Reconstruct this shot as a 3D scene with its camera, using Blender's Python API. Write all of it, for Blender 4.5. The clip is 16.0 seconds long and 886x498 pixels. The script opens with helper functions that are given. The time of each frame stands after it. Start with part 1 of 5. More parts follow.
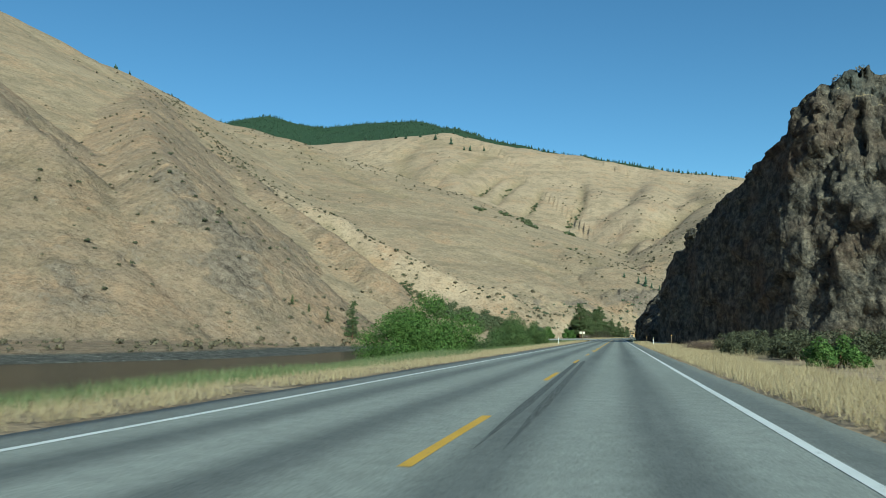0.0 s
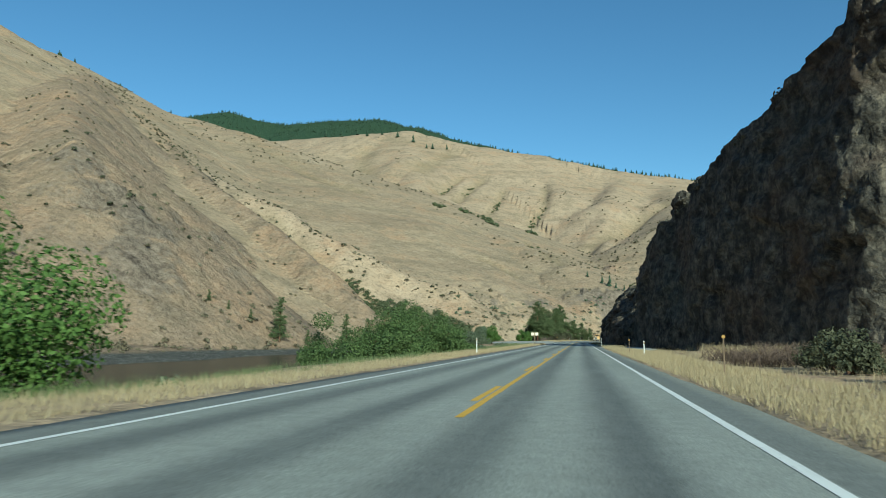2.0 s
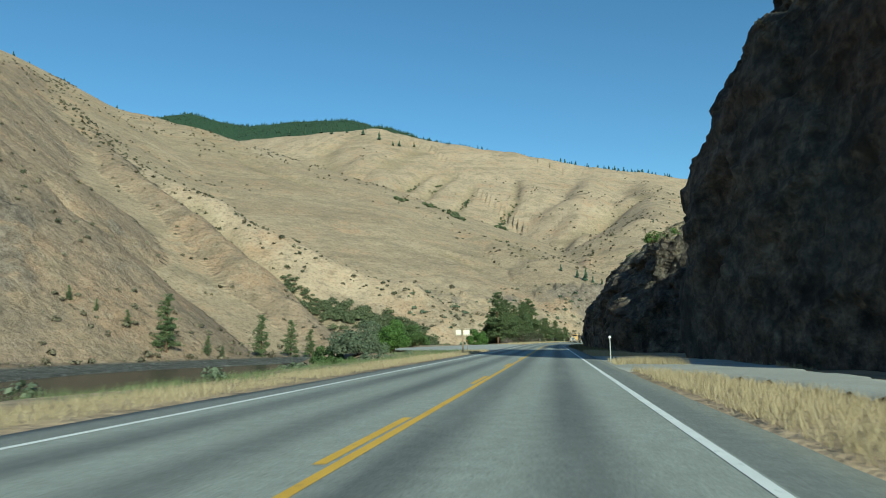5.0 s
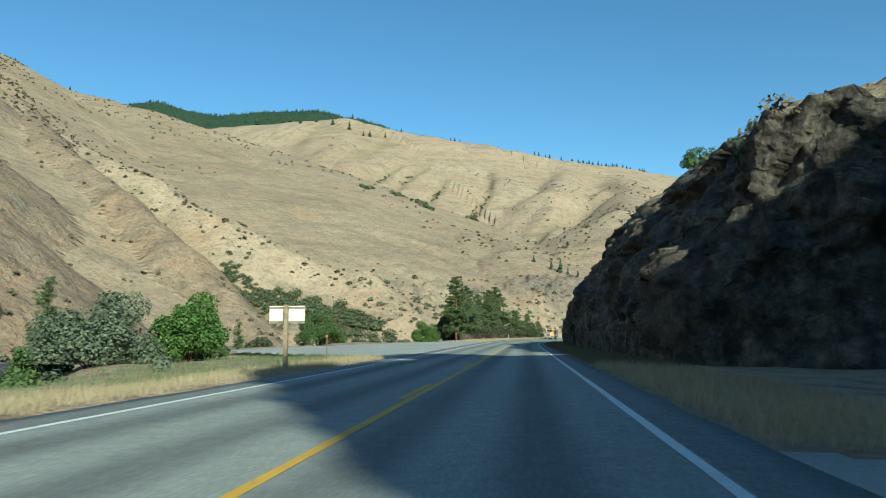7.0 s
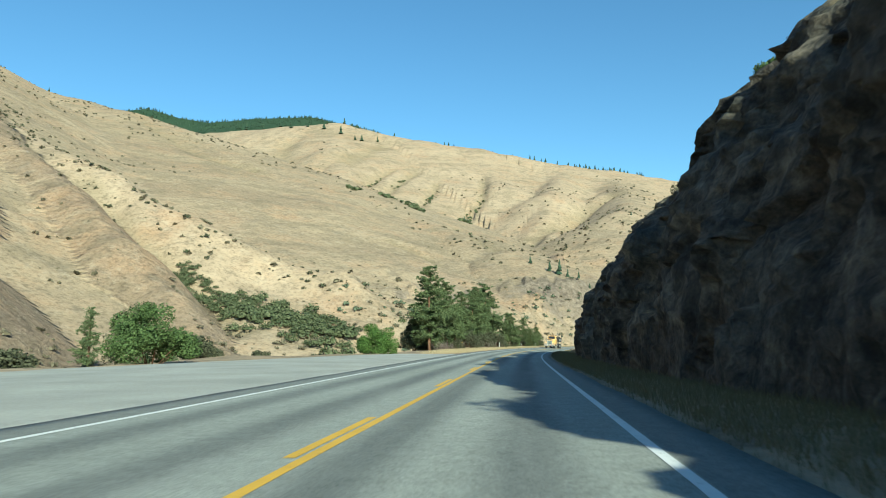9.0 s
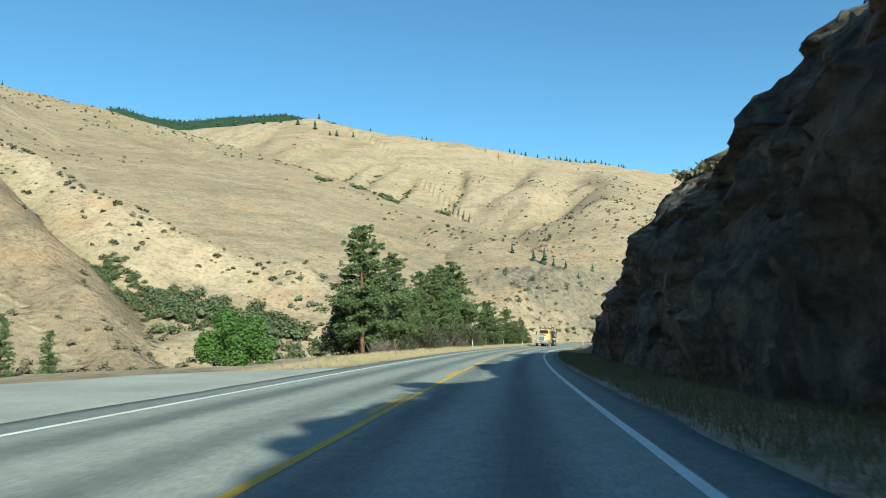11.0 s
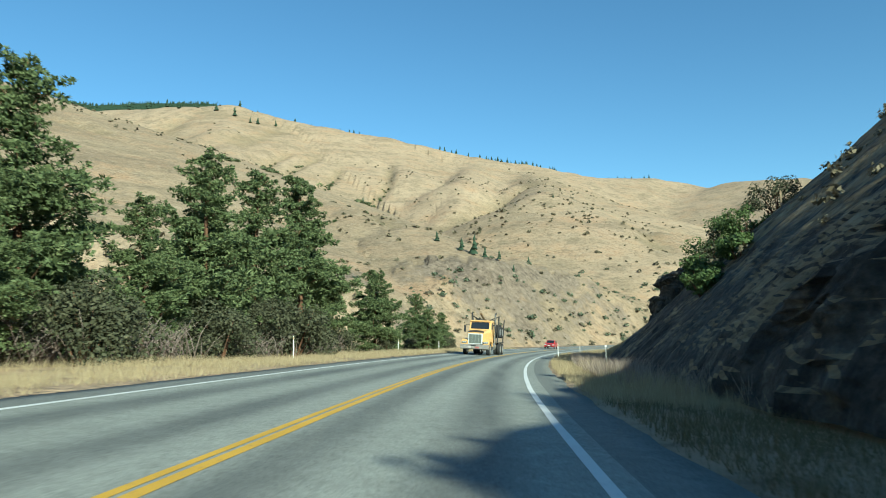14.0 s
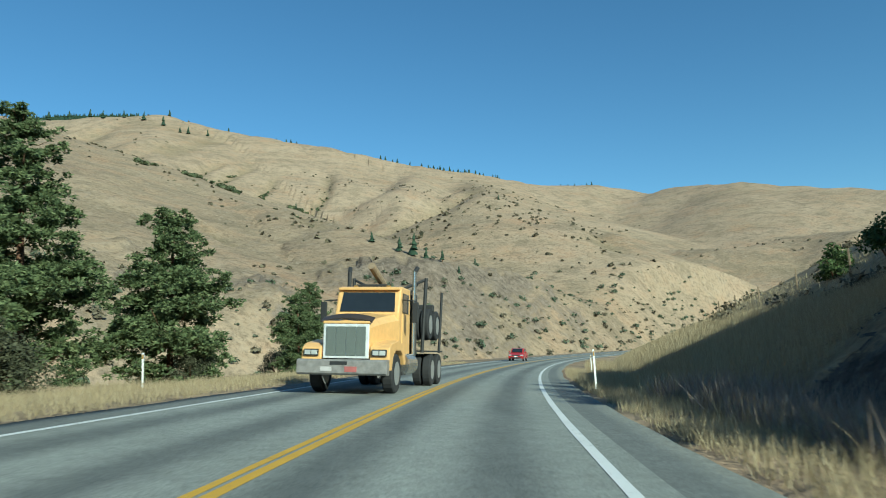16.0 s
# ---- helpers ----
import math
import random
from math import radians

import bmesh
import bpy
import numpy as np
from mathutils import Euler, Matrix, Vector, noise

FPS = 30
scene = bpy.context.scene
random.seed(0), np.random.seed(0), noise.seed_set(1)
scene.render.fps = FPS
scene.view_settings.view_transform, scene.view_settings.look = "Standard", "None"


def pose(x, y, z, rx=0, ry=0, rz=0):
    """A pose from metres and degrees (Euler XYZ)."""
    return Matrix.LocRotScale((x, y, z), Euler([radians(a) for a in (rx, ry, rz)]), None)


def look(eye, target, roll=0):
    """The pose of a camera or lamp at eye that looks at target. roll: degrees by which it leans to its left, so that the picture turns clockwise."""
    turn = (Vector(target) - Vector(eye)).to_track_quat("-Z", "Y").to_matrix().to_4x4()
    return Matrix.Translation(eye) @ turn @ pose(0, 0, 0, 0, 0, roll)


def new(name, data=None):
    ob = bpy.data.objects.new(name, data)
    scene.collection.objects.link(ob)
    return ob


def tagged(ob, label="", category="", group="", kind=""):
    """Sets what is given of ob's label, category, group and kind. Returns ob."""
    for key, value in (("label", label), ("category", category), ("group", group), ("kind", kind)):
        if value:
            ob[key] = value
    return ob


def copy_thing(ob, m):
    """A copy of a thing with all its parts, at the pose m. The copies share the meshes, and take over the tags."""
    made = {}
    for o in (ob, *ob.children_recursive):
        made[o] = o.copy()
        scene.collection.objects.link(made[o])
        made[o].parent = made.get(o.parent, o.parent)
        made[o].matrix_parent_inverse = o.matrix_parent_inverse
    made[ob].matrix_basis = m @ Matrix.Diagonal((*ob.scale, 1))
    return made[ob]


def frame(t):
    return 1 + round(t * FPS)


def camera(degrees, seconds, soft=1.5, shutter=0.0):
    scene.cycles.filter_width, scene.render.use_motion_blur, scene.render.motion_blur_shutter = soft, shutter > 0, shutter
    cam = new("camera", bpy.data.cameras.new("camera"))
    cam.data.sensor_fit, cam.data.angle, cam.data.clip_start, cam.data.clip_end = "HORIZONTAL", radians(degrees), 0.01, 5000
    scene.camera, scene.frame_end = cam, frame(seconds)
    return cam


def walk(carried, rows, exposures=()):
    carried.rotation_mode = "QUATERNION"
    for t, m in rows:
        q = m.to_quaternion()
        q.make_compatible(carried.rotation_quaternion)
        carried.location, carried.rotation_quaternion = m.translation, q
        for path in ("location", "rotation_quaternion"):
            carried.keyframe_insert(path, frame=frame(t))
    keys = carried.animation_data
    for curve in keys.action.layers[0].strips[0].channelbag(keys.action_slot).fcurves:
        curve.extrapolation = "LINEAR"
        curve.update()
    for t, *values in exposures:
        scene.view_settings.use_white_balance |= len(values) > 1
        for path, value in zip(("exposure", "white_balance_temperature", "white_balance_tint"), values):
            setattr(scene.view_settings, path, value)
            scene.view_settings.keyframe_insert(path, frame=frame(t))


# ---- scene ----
cam = camera(63.97, 16.0, soft=1.0, shutter=0.14)
ROWS = [
    (0.0, 1.77, 0.00, 1.10, 13.64, 6.96, -0.31),
    (0.5, 1.77, 10.69, 1.10, 13.10, 6.92, 0.09),
    (1.0, 1.78, 21.32, 1.10, 11.24, 7.60, -0.82),
    (1.5, 1.79, 31.73, 1.10, 10.73, 6.77, -0.03),
    (2.0, 1.81, 42.04, 1.10, 10.75, 7.14, -0.46),
    (2.5, 1.86, 52.35, 1.10, 9.76, 6.77, 0.74),
    (3.0, 1.94, 62.65, 1.10, 9.75, 7.62, -0.14),
    (5.5, 2.30, 120.39, 1.10, 8.26, 7.20, 1.08),
    (6.0, 2.34, 130.85, 1.10, 7.30, 5.87, 0.89),
    (6.5, 2.39, 141.33, 1.10, 7.23, 8.17, 0.07),
    (7.0, 2.44, 151.65, 1.09, 6.55, 7.06, 0.42),
    (7.5, 2.48, 161.70, 1.09, 6.14, 5.99, 0.47),
    (8.0, 2.53, 172.19, 1.09, 5.78, 7.23, -0.48),
    (8.5, 2.57, 182.93, 1.09, 4.58, 4.79, 0.37),
    (9.0, 2.62, 193.89, 1.09, 6.27, 7.75, 0.73),
    (11.5, 2.75, 249.98, 1.02, 4.25, 7.53, 2.21),
    (12.0, 3.04, 261.31, 1.00, 2.65, 7.21, 1.69),
    (12.5, 3.45, 272.63, 0.98, 1.62, 7.48, 1.36),
    (13.0, 3.97, 283.92, 0.97, 0.84, 6.61, 0.68),
    (13.5, 4.65, 295.07, 0.96, 0.34, 7.86, 0.69),
    (14.0, 5.40, 305.94, 0.95, -1.06, 7.77, 0.97),
    (14.5, 6.27, 316.60, 0.95, -2.40, 8.44, 0.97),
    (15.0, 7.33, 327.18, 0.94, -4.92, 7.46, 0.46),
    (15.5, 8.59, 337.58, 0.94, -4.40, 8.10, 1.56),
    (16.0, 10.05, 347.83, 0.94, -5.32, 8.71, 2.83),
]
EXPOSURES = [(t, stops + 0.3, kelvin, -16) for t, stops, kelvin in ((0.0, -0.1, 6000), (5.5, -0.02, 6150), (6.5, 0.05, 6050), (8.0, 0.46, 6350), (9.0, 0.48, 6320), (12.5, 0.45, 6320), (13.5, 0.42, 6350), (14.5, 0.27, 6200), (16.0, -0.04, 5950))]
walk(cam, [(t, pose(x, y, z, 90 + pitch, roll, yaw)) for t, x, y, z, yaw, pitch, roll in ROWS], EXPOSURES)

# ---- world and sun ----
SUN_AZ, SUN_EL = radians(151.5), radians(25.3)
sun_data = bpy.data.lights.new("sun", "SUN")
sun_data.energy, sun_data.angle, sun_data.color = 5.0, radians(0.53), (1.0, 0.95, 0.86)
sun = new("sun", sun_data)
SUN_FROM = Vector((math.sin(SUN_AZ) * math.cos(SUN_EL), math.cos(SUN_AZ) * math.cos(SUN_EL), math.sin(SUN_EL)))
sun.matrix_world = look(SUN_FROM * 50, (0, 0, 0))
world = bpy.data.worlds.new("sky")
scene.world = world
world.use_nodes = True
wn = world.node_tree.nodes
sky = wn.new("ShaderNodeTexSky")
sky.sky_type = "NISHITA"
sky.sun_disc, sky.sun_elevation, sky.sun_rotation = False, SUN_EL, SUN_AZ
sky.altitude, sky.air_density, sky.dust_density, sky.ozone_density = 900, 1.0, 0.0, 3.0
wn["Background"].inputs[1].default_value = 0.115
deep = wn.new("ShaderNodeHueSaturation")
deep.inputs["Saturation"].default_value = 1.12
world.node_tree.links.new(sky.outputs[0], deep.inputs["Color"])
world.node_tree.links.new(deep.outputs[0], wn["Background"].inputs[0])


# ---- materials ----
class Mat:
    """A node material with a few short-hands."""

    def __init__(self, name, rough=0.9, metal=0.0, spec=0.3):
        self.m = bpy.data.materials.new(name)
        self.m.use_nodes = True
        self.t = self.m.node_tree
        self.b = self.t.nodes["Principled BSDF"]
        self.b.inputs["Roughness"].default_value = rough
        self.b.inputs["Metallic"].default_value = metal
        self.b.inputs["Specular IOR Level"].default_value = spec

    def node(self, kind, **inputs):
        n = self.t.nodes.new(kind)
        for k, v in inputs.items():
            s = n.inputs[int(k[1:]) if k[0] == "i" and k[1:].isdigit() else k]
            self.put(s, v)
        return n

    def put(self, socket, v):
        if isinstance(v, bpy.types.NodeSocket):
            self.t.links.new(v, socket)
        else:
            socket.default_value = v

    def coord(self, sx=1.0, sy=1.0, sz=1.0, kind="Object"):
        c = self.t.nodes.new("ShaderNodeTexCoord")
        m = self.t.nodes.new("ShaderNodeMapping")
        m.inputs["Scale"].default_value = (sx, sy, sz)
        self.t.links.new(c.outputs[kind], m.inputs[0])
        return m.outputs[0]

    def noise(self, scale, detail=4.0, rough=0.55, vec=None, lac=2.0):
        n = self.node("ShaderNodeTexNoise", Scale=scale, Detail=detail, Roughness=rough, Lacunarity=lac)
        self.t.links.new(vec or self.coord(), n.inputs["Vector"])
        return n.outputs[0]

    def ramp(self, fac, stops):
        r = self.t.nodes.new("ShaderNodeValToRGB")
        e = r.color_ramp.elements
        while len(e) < len(stops):
            e.new(0.5)
        for el, (p, c) in zip(e, stops):
            el.position = p
            el.color = (*c, 1) if isinstance(c, tuple) else (c, c, c, 1)
        self.t.links.new(fac, r.inputs[0])
        return r.outputs[0]

    def mix(self, fac, a, b, kind="MIX"):
        n = self.t.nodes.new("ShaderNodeMix")
        n.data_type, n.blend_type = "RGBA", kind
        for s, v in ((n.inputs[0], fac), (n.inputs[6], a), (n.inputs[7], b)):
            if isinstance(v, tuple):
                v = (*v, 1)
            self.put(s, v)
        return n.outputs[2]

    def math(self, op, a, b=0.0):
        n = self.t.nodes.new("ShaderNodeMath")
        n.operation = op
        self.put(n.inputs[0], a)
        self.put(n.inputs[1], b)
        return n.outputs[0]

    def attr(self, name):
        n = self.t.nodes.new("ShaderNodeAttribute")
        n.attribute_name = name
        return n.outputs["Fac"]

    def island(self):
        return self.t.nodes.new("ShaderNodeNewGeometry").outputs["Random Per Island"]

    def which(self):
        return self.t.nodes.new("ShaderNodeObjectInfo").outputs["Random"]

    def done(self, colour, bump=None, strength=0.4, distance=0.05, rough=None):
        self.put(self.b.inputs["Base Color"], (*colour, 1) if isinstance(colour, tuple) else colour)
        if bump is not None:
            n = self.node("ShaderNodeBump", Strength=strength, Distance=distance, Height=bump)
            self.t.links.new(n.outputs[0], self.b.inputs["Normal"])
        if rough is not None:
            self.put(self.b.inputs["Roughness"], rough)
        return self.m


def mat_plain(name, colour, rough=0.6, metal=0.0, vary=0.12, scale=6.0, spec=0.4):
    k = Mat(name, rough, metal, spec)
    n = k.noise(scale, 5)
    dark = tuple(c * (1 - vary) for c in colour)
    light = tuple(min(1.0, c * (1 + vary)) for c in colour)
    return k.done(k.ramp(n, [(0.3, dark), (0.7, light)]), n, 0.1, 0.01)


def mat_hill():
    k = Mat("dry_grass_hillside", 0.95, spec=0.1)
    fall = k.t.nodes.new("ShaderNodeCombineXYZ")
    k.put(fall.inputs[0], k.attr("along"))
    k.put(fall.inputs[1], k.math("MULTIPLY", k.attr("below"), 0.2))
    streak = k.noise(0.055, 6, 0.62, fall.outputs[0])
    mid = k.noise(0.04, 6, 0.6)
    fine = k.noise(0.5, 5, 0.75)
    growth = k.math("ADD", k.attr("grown"), k.math("MULTIPLY", k.math("SUBTRACT", k.noise(0.012, 6, 0.65), 0.5), 0.9))
    grass = k.ramp(growth, [(0.0, (0.325, 0.23, 0.155)), (0.3, (0.33, 0.243, 0.162)), (0.5, (0.35, 0.262, 0.172)), (0.75, (0.415, 0.305, 0.208)), (1.0, (0.44, 0.325, 0.215))])
    grass = k.mix(k.ramp(streak, [(0.34, 0.6), (0.5, 0.0)]), grass, (0.25, 0.18, 0.12))
    grass = k.mix(k.ramp(streak, [(0.54, 0.0), (0.68, 0.5)]), grass, (0.49, 0.375, 0.262))
    grass = k.mix(k.ramp(k.noise(0.02, 7, 0.75), [(0.5, 0.0), (0.66, 0.55)]), grass, (0.4, 0.24, 0.14))
    grass = k.mix(k.ramp(mid, [(0.36, 0.5), (0.52, 0.0)]), grass, (0.19, 0.15, 0.1))
    grass = k.mix(k.ramp(k.noise(0.13, 8, 0.8), [(0.36, 0.62), (0.5, 0.0)]), grass, (0.15, 0.12, 0.085))
    grass = k.mix(k.ramp(k.noise(0.17, 8, 0.8), [(0.52, 0.0), (0.66, 0.5)]), grass, (0.45, 0.36, 0.26))
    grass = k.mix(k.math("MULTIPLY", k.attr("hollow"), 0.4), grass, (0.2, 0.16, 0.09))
    speck = k.ramp(fine, [(0.36, 0.4), (0.52, 1.0)])
    grass = k.mix(0.6, grass, speck, "MULTIPLY")
    stone = k.ramp(k.noise(0.3, 9, 0.78), [(0.3, (0.045, 0.036, 0.03)), (0.44, (0.14, 0.11, 0.086)), (0.58, (0.25, 0.2, 0.155)), (0.78, (0.33, 0.225, 0.16))])
    stone = k.mix(0.6, stone, speck, "MULTIPLY")
    scree = k.mix(k.ramp(k.noise(0.09, 7, 0.75, fall.outputs[0]), [(0.42, 0.0), (0.6, 0.7)]), stone, (0.36, 0.255, 0.17))
    loose = k.math("ADD", k.math("SUBTRACT", 0.62, k.attr("grown")), k.math("MULTIPLY", k.math("SUBTRACT", k.noise(0.03, 8, 0.72), 0.5), 2.6))
    colour = k.mix(k.ramp(loose, [(0.5, 0.0), (0.95, 0.7)]), grass, scree)
    edge = k.math("ADD", k.attr("rock"), k.math("MULTIPLY", k.math("SUBTRACT", k.noise(0.075, 9, 0.8), 0.5), 3.0))
    colour = k.mix(k.ramp(edge, [(0.5, 0.0), (0.95, 0.9)]), colour, stone)
    # woodland green lifted a little: distant haze is put into the colour
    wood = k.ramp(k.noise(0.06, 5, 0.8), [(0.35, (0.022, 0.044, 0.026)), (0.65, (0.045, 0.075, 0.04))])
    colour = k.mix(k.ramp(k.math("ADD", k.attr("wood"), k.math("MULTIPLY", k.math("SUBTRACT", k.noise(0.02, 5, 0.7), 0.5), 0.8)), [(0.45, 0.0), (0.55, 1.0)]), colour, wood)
    gravel = k.ramp(k.noise(0.5, 6, 0.8), [(0.38, (0.05, 0.048, 0.042)), (0.54, (0.125, 0.12, 0.105)), (0.75, (0.34, 0.33, 0.3))])
    colour = k.mix(k.attr("shingle"), colour, gravel)
    rugged = k.math("ADD", 0.32, k.ramp(k.attr("grown"), [(0.1, 1.0), (0.45, 0.0)]))
    h = k.math("ADD", k.math("MULTIPLY", k.math("MULTIPLY", k.noise(0.11, 8, 0.68), rugged), 1.0), k.math("MULTIPLY", fine, 0.12))
    return k.done(colour, h, 0.9, 3.2)


def mat_cliff():
    k = Mat("basalt_rock_face", 0.9, spec=0.25)
    big = k.noise(0.09, 5, 0.6)
    mid = k.noise(0.8, 10, 0.76)
    facets = []
    for scale, squeeze in ((0.26, 0.55), (0.75, 0.75), (2.3, 0.9)):
        v = k.node("ShaderNodeTexVoronoi", Scale=scale)
        v.distance = "CHEBYCHEV"
        bent = k.t.nodes.new("ShaderNodeVectorMath")
        bent.operation = "ADD"
        wob = k.node("ShaderNodeTexNoise", Scale=1.1, Detail=5.0)
        k.t.links.new(k.coord(), wob.inputs["Vector"])
        k.t.links.new(k.coord(1, 1, squeeze), bent.inputs[0])
        k.t.links.new(wob.outputs[1], bent.inputs[1])
        k.t.links.new(bent.outputs[0], v.inputs["Vector"])
        facets.append(v.outputs[0])
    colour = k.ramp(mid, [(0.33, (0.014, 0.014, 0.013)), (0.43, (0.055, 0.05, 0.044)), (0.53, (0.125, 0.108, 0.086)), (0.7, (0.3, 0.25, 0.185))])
    colour = k.mix(k.ramp(big, [(0.5, 0.0), (0.7, 0.6)]), colour, (0.13, 0.075, 0.045))
    colour = k.mix(k.ramp(k.noise(0.05, 4), [(0.5, 0.0), (0.66, 0.55)]), colour, (0.085, 0.105, 0.1))
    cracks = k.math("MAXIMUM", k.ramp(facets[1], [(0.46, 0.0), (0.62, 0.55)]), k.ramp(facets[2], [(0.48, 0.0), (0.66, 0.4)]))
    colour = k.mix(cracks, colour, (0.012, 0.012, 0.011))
    dry = k.ramp(k.noise(0.8, 6, 0.75), [(0.32, (0.16, 0.125, 0.07)), (0.48, (0.31, 0.235, 0.135)), (0.68, (0.46, 0.365, 0.225))])
    up = k.t.nodes.new("ShaderNodeSeparateXYZ")
    k.t.links.new(k.t.nodes.new("ShaderNodeNewGeometry").outputs["True Normal"], up.inputs[0])
    ledge = k.ramp(up.outputs[2], [(0.45, 0.0), (0.85, 0.34)])
    turf = k.math("ADD", k.math("ADD", k.attr("turf"), ledge), k.math("MULTIPLY", k.math("SUBTRACT", k.noise(0.35, 6, 0.7), 0.5), 1.1))
    colour = k.mix(k.ramp(turf, [(0.44, 0.0), (0.58, 1.0)]), colour, dry)
    h = k.math("ADD", k.math("MULTIPLY", mid, 0.45), k.math("SUBTRACT", 0.0, k.math("ADD", k.math("MULTIPLY", facets[0], 1.5), k.math("ADD", k.math("MULTIPLY", facets[1], 0.6), k.math("MULTIPLY", facets[2], 0.2)))))
    smooth = k.ramp(turf, [(0.6, 0.75), (1.0, 0.12)])
    return k.done(colour, k.math("MULTIPLY", h, smooth), 1.0, 1.0)


def mat_ground():
    k = Mat("verge_soil_and_straw", 0.95, spec=0.1)
    n = k.noise(0.5, 6, 0.65)
    f = k.noise(9, 4, 0.7)
    colour = k.ramp(n, [(0.3, (0.2, 0.15, 0.085)), (0.55, (0.36, 0.28, 0.15)), (0.75, (0.3, 0.27, 0.12))])
    return k.done(k.mix(0.5, colour, k.ramp(f, [(0.3, 0.5), (0.6, 1.0)]), "MULTIPLY"), f, 0.6, 0.05)


def mat_asphalt():
    k = Mat("worn_asphalt", 0.82, spec=0.3)
    grit = k.noise(26, 3, 0.8)
    patch = k.noise(0.35, 6, 0.6, k.coord(1, 0.25, 1))
    streak = k.noise(1.1, 4, 0.6, k.coord(1, 0.03, 1))
    u = k.attr("u")
    path = None
    for c in (-2.95, -1.2, 0.62, 2.28):
        w = k.ramp(k.math("ABSOLUTE", k.math("SUBTRACT", u, c)), [(0.15, 1.0), (0.62, 0.0)])
        path = w if path is None else k.math("MAXIMUM", path, w)
    colour = k.ramp(patch, [(0.3, (0.285, 0.295, 0.262)), (0.55, (0.335, 0.345, 0.31)), (0.75, (0.375, 0.385, 0.345))])
    broken = k.ramp(k.noise(0.6, 5, 0.7, k.coord(1, 0.12, 1)), [(0.3, 0.6), (0.6, 1.0)])
    colour = k.mix(k.math("MULTIPLY", k.math("MULTIPLY", path, broken), 0.95), colour, (0.135, 0.142, 0.136))
    # the shoulder outside the edge lines is darker, older asphalt
    rim = k.math("MULTIPLY", k.math("GREATER_THAN", k.math("ABSOLUTE", k.math("ADD", u, 0.13)), 3.84), 0.7)
    colour = k.mix(rim, colour, (0.15, 0.155, 0.147))
    colour = k.mix(k.math("MULTIPLY", k.ramp(streak, [(0.4, 0.0), (0.7, 1.0)]), 0.25), colour, (0.3, 0.3, 0.275))
    colour = k.mix(0.55, colour, k.ramp(k.noise(3.2, 7, 0.8), [(0.34, 0.62), (0.6, 1.08)]), "MULTIPLY")
    colour = k.mix(0.7, colour, k.ramp(grit, [(0.34, 0.4), (0.6, 1.1)]), "MULTIPLY")
    return k.done(colour, grit, 0.6, 0.012)


def mat_gravel():
    k = Mat("pale_gravel", 0.95, spec=0.2)
    f = k.noise(14, 5, 0.8)
    colour = k.ramp(k.noise(0.3, 5), [(0.3, (0.33, 0.325, 0.295)), (0.7, (0.44, 0.43, 0.39))])
    return k.done(k.mix(0.6, colour, k.ramp(f, [(0.3, 0.5), (0.65, 1.0)]), "MULTIPLY"), f, 0.6, 0.03)


def mat_paint(name, colour):
    k = Mat(name, 0.7, spec=0.3)
    wear = k.noise(7, 6, 0.75)
    colour = k.mix(k.ramp(wear, [(0.57, 0.0), (0.7, 0.75)]), colour, (0.14, 0.14, 0.13))
    return k.done(k.mix(0.3, colour, k.ramp(k.noise(1.0, 4), [(0.3, 0.6), (0.6, 1.0)]), "MULTIPLY"), wear, 0.2, 0.004)


def mat_water():
    k = Mat("dark_river_water", 0.2, spec=0.004)
    n = k.noise(0.9, 4, 0.6, k.coord(1, 0.35, 1))
    return k.done((0.045, 0.04, 0.03), n, 0.6, 0.15)


def mat_leaf(name, dark, mid, light, trans=0.25):
    k = Mat(name, 0.7, spec=0.25)
    r = k.island()
    c = k.ramp(r, [(0.0, dark), (0.55, mid), (1.0, light)])
    c = k.mix(k.math("MULTIPLY", k.which(), 0.35), c, mid)
    k.put(k.b.inputs["Base Color"], c)
    t = k.node("ShaderNodeBsdfTranslucent", Color=c)
    m = k.node("ShaderNodeMixShader", i0=trans)
    k.t.links.new(k.b.outputs[0], m.inputs[1])
    k.t.links.new(t.outputs[0], m.inputs[2])
    k.t.links.new(m.outputs[0], k.t.nodes["Material Output"].inputs[0])
    return k.m


def mat_bark():
    k = Mat("pine_bark", 0.95, spec=0.1)
    n = k.noise(5, 6, 0.7, k.coord(1, 1, 0.25))
    return k.done(k.ramp(n, [(0.35, (0.06, 0.035, 0.025)), (0.6, (0.19, 0.105, 0.065)), (0.8, (0.26, 0.16, 0.11))]), n, 0.8, 0.04)


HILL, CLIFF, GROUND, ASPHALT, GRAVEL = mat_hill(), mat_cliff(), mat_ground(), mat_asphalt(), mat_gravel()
WHITE_PAINT, YELLOW_PAINT = mat_paint("white_road_paint", (0.72, 0.72, 0.7)), mat_paint("yellow_road_paint", (0.62, 0.36, 0.05))
WATER, BARK = mat_water(), mat_bark()
LEAF_BRIGHT = mat_leaf("bright_shrub_leaves", (0.036, 0.072, 0.018), (0.09, 0.16, 0.036), (0.16, 0.25, 0.07))
LEAF_OLIVE = mat_leaf("olive_shrub_leaves", (0.045, 0.075, 0.026), (0.088, 0.135, 0.045), (0.14, 0.195, 0.07))
LEAF_GREY = mat_leaf("grey_green_willow_leaves", (0.07, 0.09, 0.055), (0.13, 0.16, 0.1), (0.2, 0.23, 0.15))
NEEDLE = mat_leaf("pine_needles", (0.065, 0.092, 0.04), (0.135, 0.178, 0.078), (0.22, 0.26, 0.12), 0.28)
# far needles lightened slightly to carry the haze before the ridge
FAR_NEEDLE = mat_leaf("far_conifer_needles", (0.024, 0.046, 0.028), (0.04, 0.07, 0.04), (0.06, 0.095, 0.052), 0.05)
